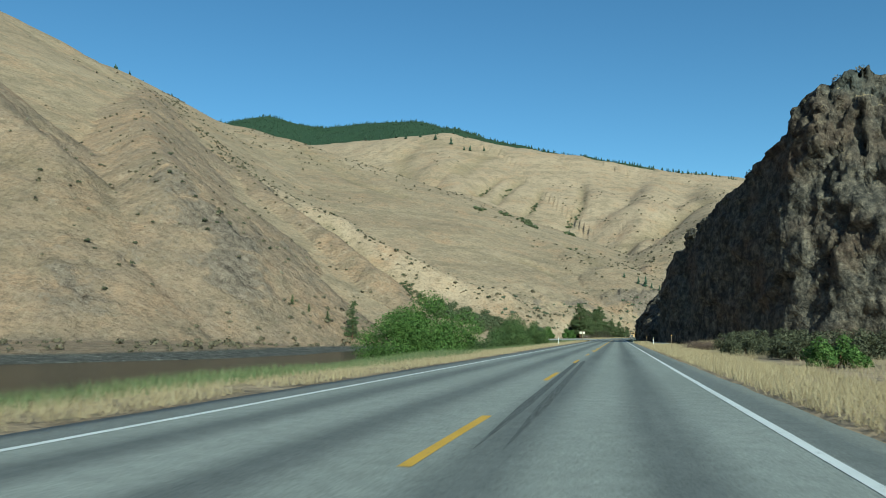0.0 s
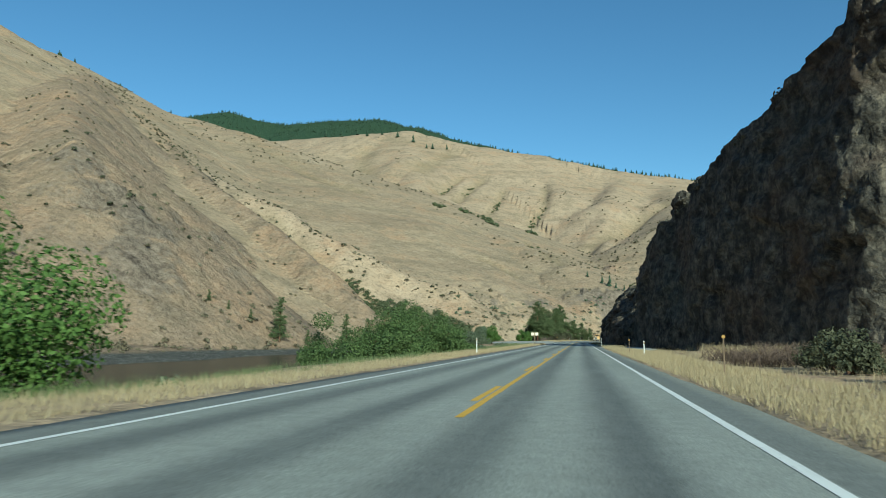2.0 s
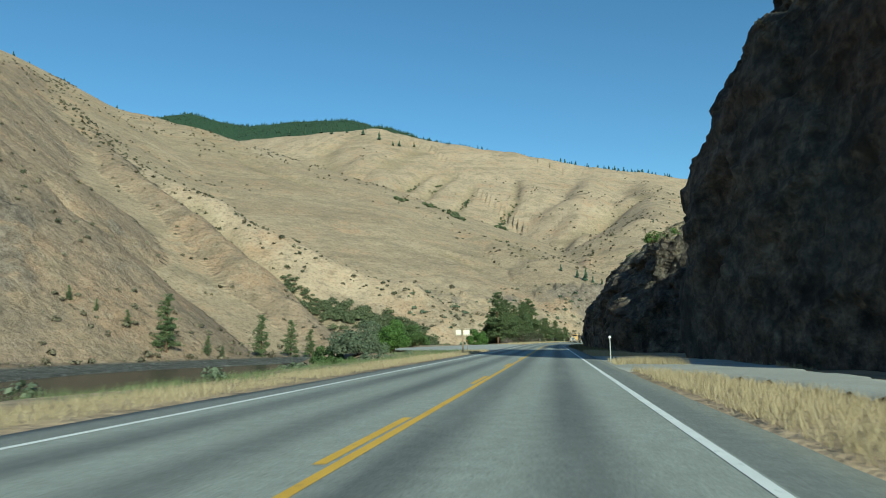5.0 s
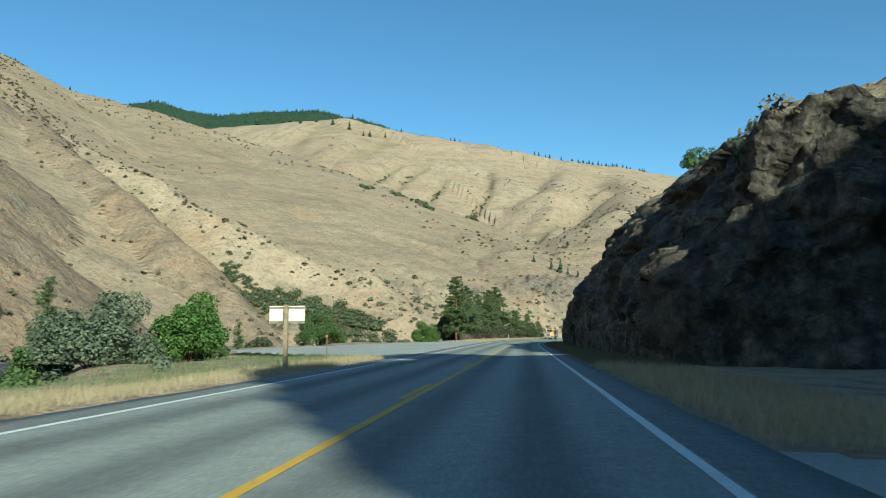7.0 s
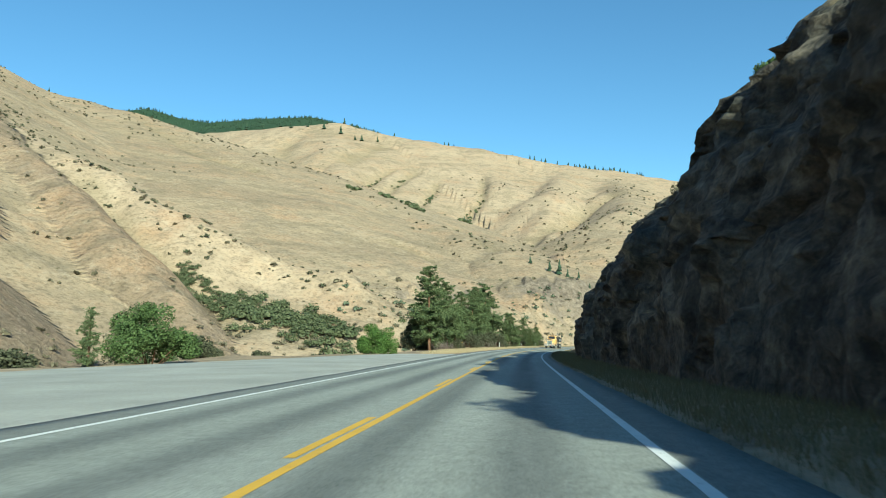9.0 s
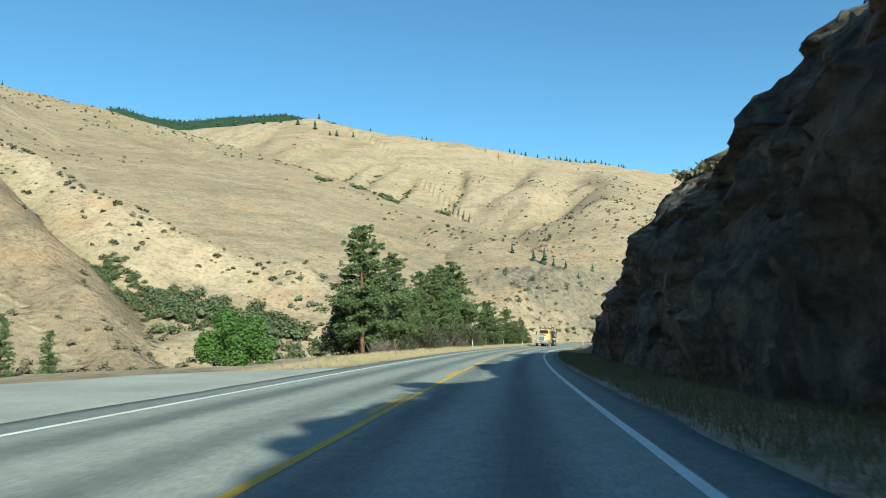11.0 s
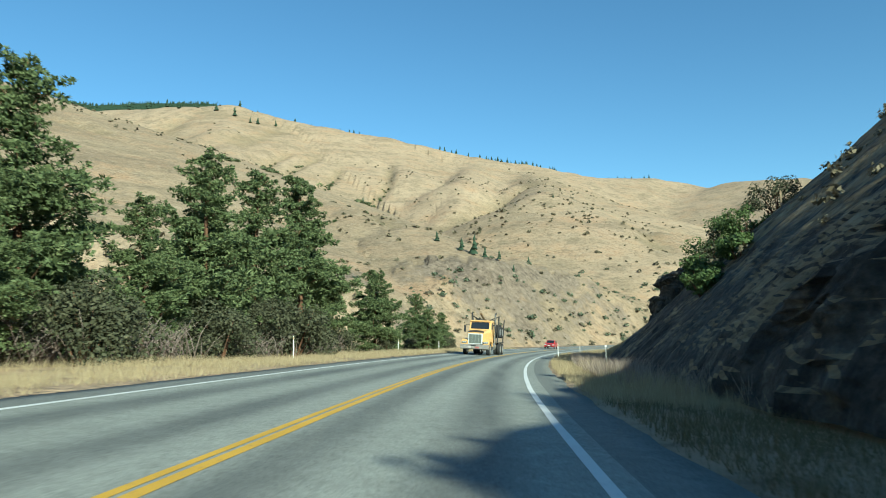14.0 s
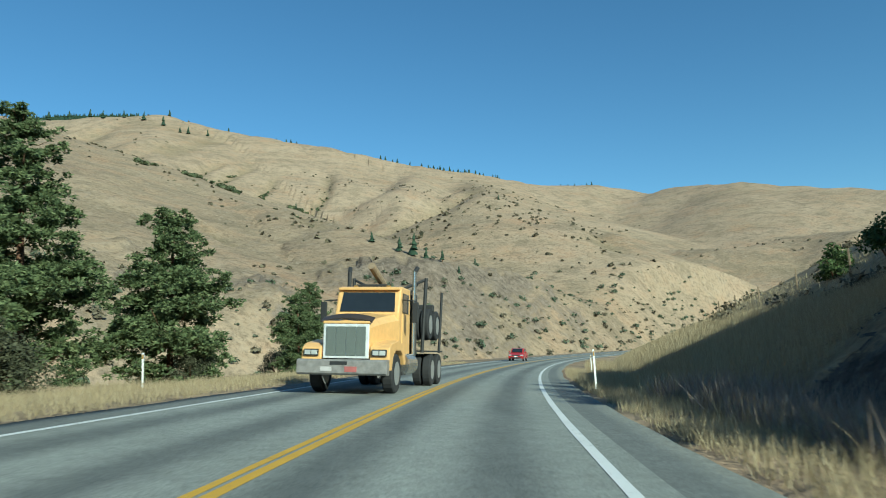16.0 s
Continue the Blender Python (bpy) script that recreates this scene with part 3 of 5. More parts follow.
# ---- road ----
def strip_mesh(name, s0, s1, u0, u1, z, material, step=1.0, across=2, ragged=0.0, thick=0.0, narrow=0.0):
    s = np.arange(s0, s1 + step * 0.5, step)
    cols = []
    for j in range(across):
        f = j / (across - 1)
        u = u0 + (u1 - u0) * f + (ragged * fbm(s, s * 0 + j * 31, 2.0, 4, 3) if j in (0, across - 1) else 0) - narrow * np.clip((s - 285) / 40, 0, 1)
        x, y = on_road(s, u)
        cols.append((x, y, u + 0 * s))
    v = np.stack([np.stack([c[0], c[1], z - bank(s) * c[2]], -1) for c in cols], 1)
    us = np.stack([c[2] for c in cols], 1)
    if thick:
        lo = v.copy()
        lo[:, :, 2] -= thick
        v = np.concatenate([lo[:, :1], v, lo[:, -1:]], 1)
        us = np.concatenate([us[:, :1], us, us[:, -1:]], 1)
    return mesh_of(name, v.reshape(-1, 3), grid_faces(*v.shape[:2])[:, ::-1], material, False, {"u": us})


road = new("road", strip_mesh("road", -120, 640, EDGE_L, EDGE_R, 0.0, ASPHALT, 1.0, 24, 0.12, 0.15))
tagged(road, "worn grey two-lane asphalt highway", "road", kind="structure")


def marking(name, s0, s1, u, width, material, label, ragged=0.012, narrow=0.0):
    ob = new(name, strip_mesh(name, s0, s1, u - width / 2, u + width / 2, 0.005, material, min(1.0, (s1 - s0) / 3), 2, ragged, 0.0, narrow))
    return tagged(ob, label, "road marking", kind="structure")


marking("edge_line_right", -60, 640, LINE_R, 0.13, WHITE_PAINT, "solid white edge line painted on asphalt", narrow=0.3)
marking("edge_line_left", -60, 640, LINE_L, 0.13, WHITE_PAINT, "solid white edge line painted on asphalt")
marking("centre_line_solid", 52, 640, 0.09, 0.13, YELLOW_PAINT, "solid yellow centre line painted on asphalt")
marking("centre_line_solid_left", 296, 640, -0.075, 0.1, YELLOW_PAINT, "second solid yellow centre line on asphalt")
DASH_0 = 5.9
for i in range(-3, 25):
    a = DASH_0 + 12.19 * i
    tagged(marking("centre_dash", a, a + 3.8, -0.09 if a > 50 else 0.0, 0.13, YELLOW_PAINT, "yellow centre dash painted on asphalt"), group="yellow centre dashes")


def polygon_sheet(name, poly, z, material, label, category):
    """A ragged sheet over a polygon, laid on the ground."""
    pts = np.array(poly, float)
    x0, y0, x1, y1 = *pts.min(0), *pts.max(0)
    nx, ny = int((x1 - x0) / 0.3) + 2, int((y1 - y0) / 0.35) + 2
    xs, ys = np.meshgrid(np.linspace(x0, x1, nx), np.linspace(y0, y1, ny), indexing="ij")
    keep = inside(poly, xs + 0.5 * fbm(xs, ys, 3, 3, 4), ys)
    f = grid_faces(nx, ny)
    ok = keep.ravel()[f].all(1)
    v = np.stack([xs, ys, z - 0.012 - bank(road_su(xs, ys)[0]) * np.clip(xs, -9, 9) + 0.008 * fbm(xs, ys, 2, 3, 6)], -1).reshape(-1, 3)
    inner = keep.copy()
    for ax in (0, 1):
        for sh in (-1, 1):
            inner &= np.roll(keep, sh, ax)
    v[:, 2] -= np.where(inner.ravel(), 0.0, 0.12)
    used = np.unique(f[ok])
    index = np.full(len(v), -1)
    index[used] = np.arange(len(used))
    ob = new(name, mesh_of(name, v[used], index[f[ok]], material, True))
    return tagged(ob, label, category, kind="structure")


polygon_sheet("pullout_left", PULL_LEFT, 0.0, GRAVEL, "pale gravel pullout beside the highway", "pullout")
polygon_sheet("pullout_right", PULL_RIGHT, 0.0, GRAVEL, "grey gravel pullout below the rock face", "pullout")


# ---- rock faces along the right of the road ----
CLIFF_TOPS, CLIFF_FACES = {}, {}


def cliff(name, base, label, step=0.4, rows=60, cap=22, seed=0, amount=1.0, reach=45.0, uneven=0.08):
    """base: rows of x, y, height, setback of the top, roughness, turf (0 to 1), slope above the face, how the face leans.
    reach: how far the slope above the face goes on before it levels."""
    b = np.array(base, float)
    along = np.concatenate([[0], np.cumsum(np.hypot(*np.diff(b[:, :2], axis=0).T))])
    n = int(along[-1] / step)
    t = np.linspace(0, along[-1], n)
    g = [np.interp(t, along, b[:, i]) for i in range(b.shape[1])]
    for i in (0, 1, 2, 3):
        g[i] = np.convolve(np.pad(g[i], 6, mode="edge"), np.ones(13) / 13, "valid")
    bx, by, top, back, rough, turf, cap_slope, lean = g
    tx, ty = np.gradient(bx), np.gradient(by)
    length = np.hypot(tx, ty)
    nx, ny = ty / length, -tx / length
    top = top * (1 + uneven * fbm(t, t * 0, 14, 4, 31 + seed)) + rough * 1.5 * fbm(t, t * 0, 3.4, 4, 37 + seed)
    verts, tf = [], []
    for j in range(rows + cap):
        if j < rows:
            f = j / (rows - 1)
            h = top * f - 0.6 * (1 - f)
            d = back * f ** lean
            grassy = turf + 0.12 * f ** 6
            r = rough * min(1.0, 0.35 + f * 2)
        else:
            q = (j - rows + 1) / cap
            out = 45 * q ** 1.25
            h = top + cap_slope * np.minimum(out, reach) + 0.2 * np.maximum(out - reach, 0)
            d = back + out
            grassy = np.maximum(turf, (0.3 + 0.2 * q) * np.clip(1.6 - cap_slope, 0.45, 1))
            r = rough * (1 - 0.35 * q)
        big = fbm(t, h * 0.8 + d * 0.5, 9, 3, 41 + seed) * 1.7
        ux, uy = t + h * 0.35 + fbm(t, h, 2.5, 3, 55 + seed) * 0.4, (h * 0.75 + d * 0.6) + fbm(h, t, 2.5, 3, 57 + seed) * 0.3
        blocks = cells(ux, uy, 4.6, 51 + seed) * 0.85 + cells(ux, uy, 2.1, 53 + seed) * 0.5 + cells(uy, ux, 0.95, 59 + seed) * 0.26 + fbm(t, h + d, 3.0, 5, 58 + seed, 0.6, True) * 0.15
        ledge = np.floor(fbm(t, h * 1.6 + d, 5, 3, 61 + seed) * 4) / 4 * 0.8
        off = (big + blocks + ledge) * r * amount
        lift = 0.25 * r * fbm(t * 1.3, h + d, 2.4, 4, 71 + seed) * amount
        verts.append(np.stack([bx + nx * (d - off), by + ny * (d - off), h + lift * (j > 3)], -1))
        tf.append(grassy + 0 * t)
    v = np.stack(verts, 1)
    CLIFF_FACES[name] = v[:, 2:rows + 5].reshape(-1, 3)
    CLIFF_TOPS[name] = v[:, rows - 4:rows + cap // 2].reshape(-1, 3)
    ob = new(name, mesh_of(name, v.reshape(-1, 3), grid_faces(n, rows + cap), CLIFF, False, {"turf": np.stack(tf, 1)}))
    return tagged(ob, label, "cliff", kind="structure")


def beside(s, u):
    x, y = on_road(s, u)
    return float(x), float(y)


cliff("cliff_south", [
    (190, -220, 26, 30, 1.0, 0.3, 0.4, 2.4), (120, -70, 30, 22, 1.2, 0.2, 0.4, 2.4), (94, 0, 36, 16, 1.4, 0.12, 0.3, 2.4), (85, 38, 38, 12, 1.5, 0.1, 0.2, 2.4), (68, 60, 38, 8, 1.5, 0.1, 0.0, 2.4), (57, 69, 30, 6, 1.4, 0.1, 0.0, 2.4), (54, 76, 29, 5, 1.4, 0.08, -0.1, 2.4), (60, 86, 35, 6, 1.4, 0.08, -0.2, 2.4), (54, 96, 38, 8, 1.4, 0.08, -0.5, 2.4), (43, 101, 38, 7, 1.4, 0.08, -0.5, 2.4), (34.5, 102.2, 38, 6, 1.3, 0.06, -0.5, 2.4),
    (29.8, 104.6, 38.5, 4.5, 1.1, 0.05, -0.5, 2.4), (27.0, 107.4, 37, 4.2, 0.9, 0.05, -0.4, 2.4), (24.6, 110.6, 33, 3.6, 0.8, 0.05, -0.2, 2.4), (23.8, 116.2, 30, 1.9, 0.55, 0.03, -0.1, 2.4), (20.6, 123.2, 26.2, 1.6, 0.5, 0.02, 0.0, 2.4), (17.6, 131.2, 24.0, 1.6, 0.5, 0.02, 0.0, 2.4), (15.0, 140.5, 19.8, 1.5, 0.5, 0.02, 0.34, 2.4), (12.9, 146.5, 18.4, 1.6, 0.5, 0.02, 0.32, 2.4), (10.9, 151.5, 17, 3.0, 0.5, 0.02, 0.3, 2.4), (10.0, 157, 15.2, 3.6, 0.5, 0.02, 0.12, 2.4), (13, 163, 15, 4.5, 0.7, 0.1, 0.05, 2.4), (24, 167, 17.6, 6, 0.6, 0.2, 0.1, 2.4), (36, 169, 28, 9, 0.6, 0.25, 0.1, 2.4), (48, 170, 38.8, 12, 0.6, 0.3, 0.15, 2.4), (75, 172, 55, 18, 0.8, 0.3, 0.2, 2.4)],
    "tall dark basalt outcrop with sunlit crags", seed=0, uneven=0.03)
cliff("cliff_north", [
    (60, 178, 11.5, 4, 0.8, 0.2, 0.25, 1.25), (30, 179, 11.2, 3, 0.9, 0.15, 0.25, 1.25), (19, 179.5, 10.8, 3, 0.9, 0.1, 0.25, 1.25), (13, 182, 11, 2.8, 0.8, 0.05, 0.15, 1.6),
    (*beside(188, 8.6), 11, 6.2, 0.85, 0.04, 0.15, 2.2), (*beside(194, 8.3), 12, 6.6, 0.9, 0.03, 0.3, 2.4), (*beside(203, 8.1), 12.8, 6.9, 0.9, 0.03, 0.45, 2.4), (*beside(214, 8), 13.2, 7, 0.9, 0.03, 0.52, 2.5),
    (*beside(222, 8), 13.2, 7, 0.9, 0.03, 0.66, 2.5), (*beside(230, 8), 13, 7, 0.9, 0.03, 0.78, 2.5), (*beside(238, 8), 12.3, 7, 0.9, 0.03, 0.85, 2.5), (*beside(246, 8), 12.4, 7, 0.9, 0.03, 0.8, 2.5),
    (*beside(254, 8), 12.3, 7, 0.9, 0.03, 0.76, 2.5), (*beside(262, 8), 11.6, 7, 0.9, 0.03, 0.74, 2.5), (*beside(270, 8), 10.4, 7, 0.9, 0.03, 0.74, 2.5), (*beside(278, 8), 10.4, 7, 0.9, 0.04, 0.8, 2.4),
    (*beside(286, 8), 10.6, 7, 0.85, 0.04, 0.72, 2.3), (*beside(294, 8.1), 9.4, 6.9, 0.8, 0.05, 0.72, 2.1), (*beside(302, 8.2), 8.9, 6.8, 0.8, 0.06, 0.68, 2), (*beside(310, 8.3), 7.8, 6.7, 0.7, 0.08, 0.64, 1.9),
    # turf kept low from 334 to 365: darker colour stands for the slope's shade
    (*beside(318, 8.4), 6.4, 6.6, 0.65, 0.1, 0.58, 1.7), (*beside(326, 8.4), 5.8, 6.6, 0.4, 0.3, 0.68, 1.4), (*beside(334, 8.5), 5.6, 6.5, 0.18, 0.2, 0.78, 1.2), (*beside(342, 8.5), 5.6, 6.5, 0.13, 0.16, 0.82, 1.1),
    (*beside(350, 8.5), 5.6, 6.5, 0.13, 0.16, 0.82, 1.05), (*beside(358, 8.5), 5.5, 6.5, 0.13, 0.16, 0.82, 1.05), (*beside(365, 8.6), 5, 6.8, 0.13, 0.22, 0.78, 1.05), (*beside(371, 8.7), 3.6, 7.4, 0.2, 0.7, 0.66, 1.1),
    (*beside(378, 8.8), 3.1, 8.2, 0.06, 1, 0.62, 1.15), (*beside(394, 9), 2.9, 8.4, 0.05, 1, 0.58, 1.15), (*beside(406, 9), 2.8, 8.2, 0.05, 1, 0.52, 1.15), (*beside(422, 9), 2.8, 8.2, 0.05, 1, 0.45, 1.15),
    (*beside(450, 9), 2.8, 9, 0.06, 1, 0.35, 1.15), (*beside(660, 9), 2.5, 14, 0.06, 1, 0.2, 1.15)],
    "shaded basalt road cut with dry grass on top", cap=34, seed=200, reach=15.0, uneven=0.03)


# ---- plants ----
def leaf_quads(rng, p, out, size, ratio=0.55, fold=0.15):
    """Leaf quads at places p, facing about out."""
    count = len(p)
    nrm = out + rng.normal(size=(count, 3)) * 0.6 + np.array([0, 0, 0.3])
    nrm /= np.linalg.norm(nrm, axis=1)[:, None]
    a = np.cross(nrm, rng.normal(size=(count, 3)))
    a /= np.linalg.norm(a, axis=1)[:, None] + 1e-9
    b = np.cross(nrm, a)
    k = np.asarray(size)[..., None] * (0.6 + 0.8 * rng.random(count))[:, None]
    v = np.stack([p - a * k, p + b * k * ratio - nrm * k * fold, p + a * k, p - b * k * ratio - nrm * k * fold], 1).reshape(-1, 3)
    return v, np.arange(count * 4).reshape(-1, 4)


def leaf_cloud(rng, centres, radii, count, size, squash=0.85, ratio=0.55):
    """Leaves scattered over lumps, facing mostly outwards."""
    centres, radii = np.array(centres, float), np.array(radii, float)
    w = radii ** 2
    pick = rng.choice(len(centres), count, p=w / w.sum())
    d = rng.normal(size=(count, 3))
    d /= np.linalg.norm(d, axis=1)[:, None]
    r = radii[pick] * (0.45 + 0.62 * rng.random(count) ** 0.6)
    p = centres[pick] + d * r[:, None] * np.array([1, 1, squash])
    return leaf_quads(rng, p, d, np.full(count, size), ratio)


def tube(rings, n=6):
    """A closed tube through rings of (x, y, z, radius)."""
    v, f = [], []
    for x, y, z, r in rings:
        for i in range(n):
            a = 2 * math.pi * i / n
            v.append((x + r * math.cos(a), y + r * math.sin(a), z))
    for j in range(len(rings) - 1):
        for i in range(n):
            f.append((j * n + i, j * n + (i + 1) % n, (j + 1) * n + (i + 1) % n, (j + 1) * n + i))
    f.append(tuple(range(n - 1, -1, -1)))
    f.append(tuple((len(rings) - 1) * n + i for i in range(n)))
    return v, f


def tubes_mesh(name, many, material, n=6):
    v, f = [], []
    for rings in many:
        a, b = tube(rings, n)
        f += [tuple(i + len(v) for i in q) for q in b]
        v += a
    return mesh_of(name, v, f, material, True)


def make_bush(seed, w, d, h, leaf, count, size, label, lumps=34, dome=0.0):
    rng = np.random.default_rng(seed)
    n = lumps
    ang, rad = rng.random(n) * 6.283, np.sqrt(rng.random(n))
    cx, cy = np.cos(ang) * rad * w * 0.4, np.sin(ang) * rad * d * 0.4
    crown = h * (1 - (0.5 - 0.24 * dome) * rad ** (2 + 2 * dome)) * (0.8 + (0.3 - 0.14 * dome) * rng.random(n))
    cz = crown * (0.2 + 0.66 * rng.random(n))
    rr = (0.075 + 0.1 * rng.random(n)) * min(w, h * 1.5)
    thing = new("bush")
    v, f = leaf_cloud(rng, np.stack([cx, cy, cz], 1), rr, count, size)
    v[:, 2] = np.abs(v[:, 2] - 0.1) + 0.1
    part("crown", mesh_of("crown", v, f, leaf), thing)
    for i in range(7):
        part("stem", tubes_mesh("stem", [[(cx[i] * 0.15, cy[i] * 0.15, -0.3, 0.07), (cx[i] * 0.5, cy[i] * 0.5, cz[i] * 0.5, 0.045), (cx[i], cy[i], cz[i] + rr[i] * 0.5, 0.012)]], BARK), thing)
    return tagged(thing, label, "bush")


def needle_tufts(rng, centres, radii, each, width=0.045):
    """Round tufts of slim needle bundles that point outwards and a little up."""
    c, r = np.repeat(np.array(centres, float), each, 0), np.repeat(np.array(radii, float), each)
    d = rng.normal(size=c.shape) + np.array([0, 0, 0.35])
    d /= np.linalg.norm(d, axis=1)[:, None]
    side = np.cross(d, rng.normal(size=c.shape))
    side /= np.linalg.norm(side, axis=1)[:, None] + 1e-9
    start, end = (0.15 + 0.45 * rng.random(len(c)))[:, None], (0.75 + 0.4 * rng.random(len(c)))[:, None]
    r, w = r[:, None] * np.array([1, 1, 0.72]), (width * (0.6 + 0.8 * rng.random(len(c))))[:, None]
    a, b = c + d * r * start, c + d * r * end
    v = np.stack([a - side * w, a + side * w, b], 1)
    return v.reshape(-1, 3), np.arange(len(c) * 3).reshape(-1, 3)


def make_pine(seed, h, spread, label, bare=0.12, each=46, tip=0.62, sparse=1.0, width=0.045):
    """A ponderosa pine: tapered trunk, limbs in loose whorls, needle tufts on their outer halves."""
    rng = np.random.default_rng(seed)
    thing = new("pine_tree")
    lean = rng.normal(size=2) * 0.012 * h
    part("trunk", tubes_mesh("trunk", [[(lean[0] * f ** 2, lean[1] * f ** 2, h * f - 0.4 * (f == 0), 0.019 * h * (1 - f) ** 0.8 + 0.015) for f in np.linspace(0, 0.98, 9)]], BARK, 9), thing)
    limbs, centres, radii = [], [], []
    z = h * bare
    side_a, side_k = rng.random(7) * 6.283, 0.55 + 0.65 * rng.random(7)
    while z < h * 0.985:
        f = z / h
        reach = spread * ((1 - f) ** 0.75 * 0.9 + 0.1) * min(1.0, 0.62 + f * 1.8)
        for _ in range(rng.integers(4, 7)):
            a = rng.random() * 6.283
            lobe = side_k[int(f * 6.9)] if math.cos(a - side_a[int(f * 6.9)]) > 0 else 0.95
            k = reach * (0.5 + 0.6 * rng.random()) * (0.35 + 0.65 * lobe)
            up = (0.42 * f - 0.06 + 0.13 * rng.normal()) * k
            x0, y0 = lean[0] * f ** 2, lean[1] * f ** 2
            ex, ey = x0 + math.cos(a) * k, y0 + math.sin(a) * k
            limbs.append([(x0, y0, z, 0.0045 * h * (1.1 - f)), ((x0 + ex) / 2, (y0 + ey) / 2, z + up * 0.3 - 0.06 * k, 0.0024 * h), (ex, ey, z + up, 0.012)])
            if f < bare + 0.2 and rng.random() < 0.45:
                continue
            for q in np.linspace(0.42, 1.0, max(2, int(k * 1.5 * sparse))) + rng.normal(size=max(2, int(k * 1.5 * sparse))) * 0.06:
                centres.append((x0 + (ex - x0) * q + rng.normal() * 0.13 * k, y0 + (ey - y0) * q + rng.normal() * 0.13 * k, z + up * q + 0.16 * rng.normal() + 0.1))
                radii.append(0.74 * tip * (0.65 + 0.6 * rng.random()) * (0.62 + 0.45 * (1 - f)) * h / 15)
                for _ in range(2):
                    side = rng.normal(size=3) * np.array([0.75, 0.75, 0.4]) * radii[-1]
                    centres.append(tuple(np.array(centres[-1]) + side))
                    radii.append(radii[-1] * (0.75 + 0.4 * rng.random()))
        z += h * 0.04 * (0.6 + 0.8 * rng.random())
    for j in range(0, len(limbs), 18):
        part("limb", tubes_mesh("limb", limbs[j:j + 18], BARK, 4), thing)
    v, f = needle_tufts(rng, centres, radii, int(each * 0.36), 1.18 * width * h / 15)
    part("crown", mesh_of("crown", v, f, NEEDLE), thing)
    return tagged(thing, label, "tree")


def make_dead_brush(seed, w, h, count, label, twig=TWIG):
    """A tangle of bare grey twigs."""
    r = np.random.default_rng(seed)
    twigs = []
    for _ in range(count):
        a, k, x, y = r.random() * 6.283, r.uniform(0.3, 1), r.normal() * w * 0.2, r.normal() * w * 0.2
        dx, dy = math.cos(a) * w * 0.4 * k, math.sin(a) * w * 0.4 * k
        z = h * r.uniform(0.4, 1.0)
        twigs.append([(x, y, 0, 0.03), (x + dx * 0.5, y + dy * 0.5, z * 0.7, 0.02), (x + dx, y + dy, z, 0.008)])
    thing = new("dead_bush")
    tagged(part("twig_tangle", tubes_mesh("twig_tangle", twigs, twig, 3), thing), kind="stuff")
    return tagged(thing, label, "bush")


def ground_z(x, y):
    return float(height(np.array([x]), np.array([y]))[0])


def set_at(ob, x, y, turn=0.0, scale=1.0, sink=0.05, z=None):
    ob.matrix_basis = pose(x, y, (ground_z(x, y) if z is None else z) - sink, 0, 0, turn) @ Matrix.Scale(scale, 4)
    return ob


def copy_at(ob, x, y, turn=0.0, scale=1.0, sink=0.05, label="", z=None):
    c = copy_thing(ob, Matrix())
    set_at(c, x, y, turn, scale, sink, z)
    return tagged(c, label)


# roadside shrubs on the river side
set_at(make_bush(11, 10.6, 8, 7.1, LEAF_BRIGHT, 44000, 0.078, "large bright green leafy shrub on the river bank", 38, 0.75), -13.6, 55)
set_at(make_bush(12, 11.5, 8, 5.6, LEAF_OLIVE, 36000, 0.074, "wide olive green shrub on the road bank", 40), -13.6, 90.5)
set_at(make_bush(13, 9, 6, 4.8, LEAF_OLIVE, 26000, 0.074, "olive green shrub beside a delineator post", 44), -11.6, 101)
set_at(make_bush(18, 8, 5, 3.8, LEAF_OLIVE, 12000, 0.1, "low olive shrub above the river bank"), -11.8, 113)
set_at(make_bush(14, 6.5, 5, 4.2, LEAF_GREY, 12000, 0.1, "grey green willow shrub on the river bank"), -18.6, 185)
set_at(make_bush(15, 5, 4.5, 4.6, LEAF_BRIGHT, 12000, 0.1, "rounded green shrub behind dry grass"), -16.2, 190)
low = set_at(make_bush(19, 5.5, 4, 2.2, LEAF_OLIVE, 5500, 0.11, "low dark green shrub on the river bank"), -18.4, 178)
for x, y, turn, k in ((-16.6, 171.5, 80, 0.9), (-20.5, 173, 200, 1.0), (-22.5, 186, 140, 1.1), (-16.5, 163, 20, 0.7), (-19, 198, 300, 0.9)):
    copy_at(low, x, y, turn, k)
set_at(make_bush(16, 8, 6, 5.0, LEAF_OLIVE, 16000, 0.1, "dark green shrub behind the gravel pullout"), -24.6, 244)
set_at(make_bush(17, 6, 5.5, 5.4, LEAF_BRIGHT, 16000, 0.1, "rounded bright green shrub beside the highway"), -16.9, 289)
dull = set_at(make_bush(20, 5, 4, 2.6, LEAF_DULL, 4500, 0.12, "dull brown green shrub behind the gravel pullout"), -27.5, 258)
for x, y, turn, k in ((-25, 268, 60, 0.8), (-21.5, 277, 130, 0.9), (-18.5, 281, 10, 0.6), (-30, 236, 200, 1.1), (-31, 226, 300, 0.9)):
    copy_at(dull, x, y, turn, k)

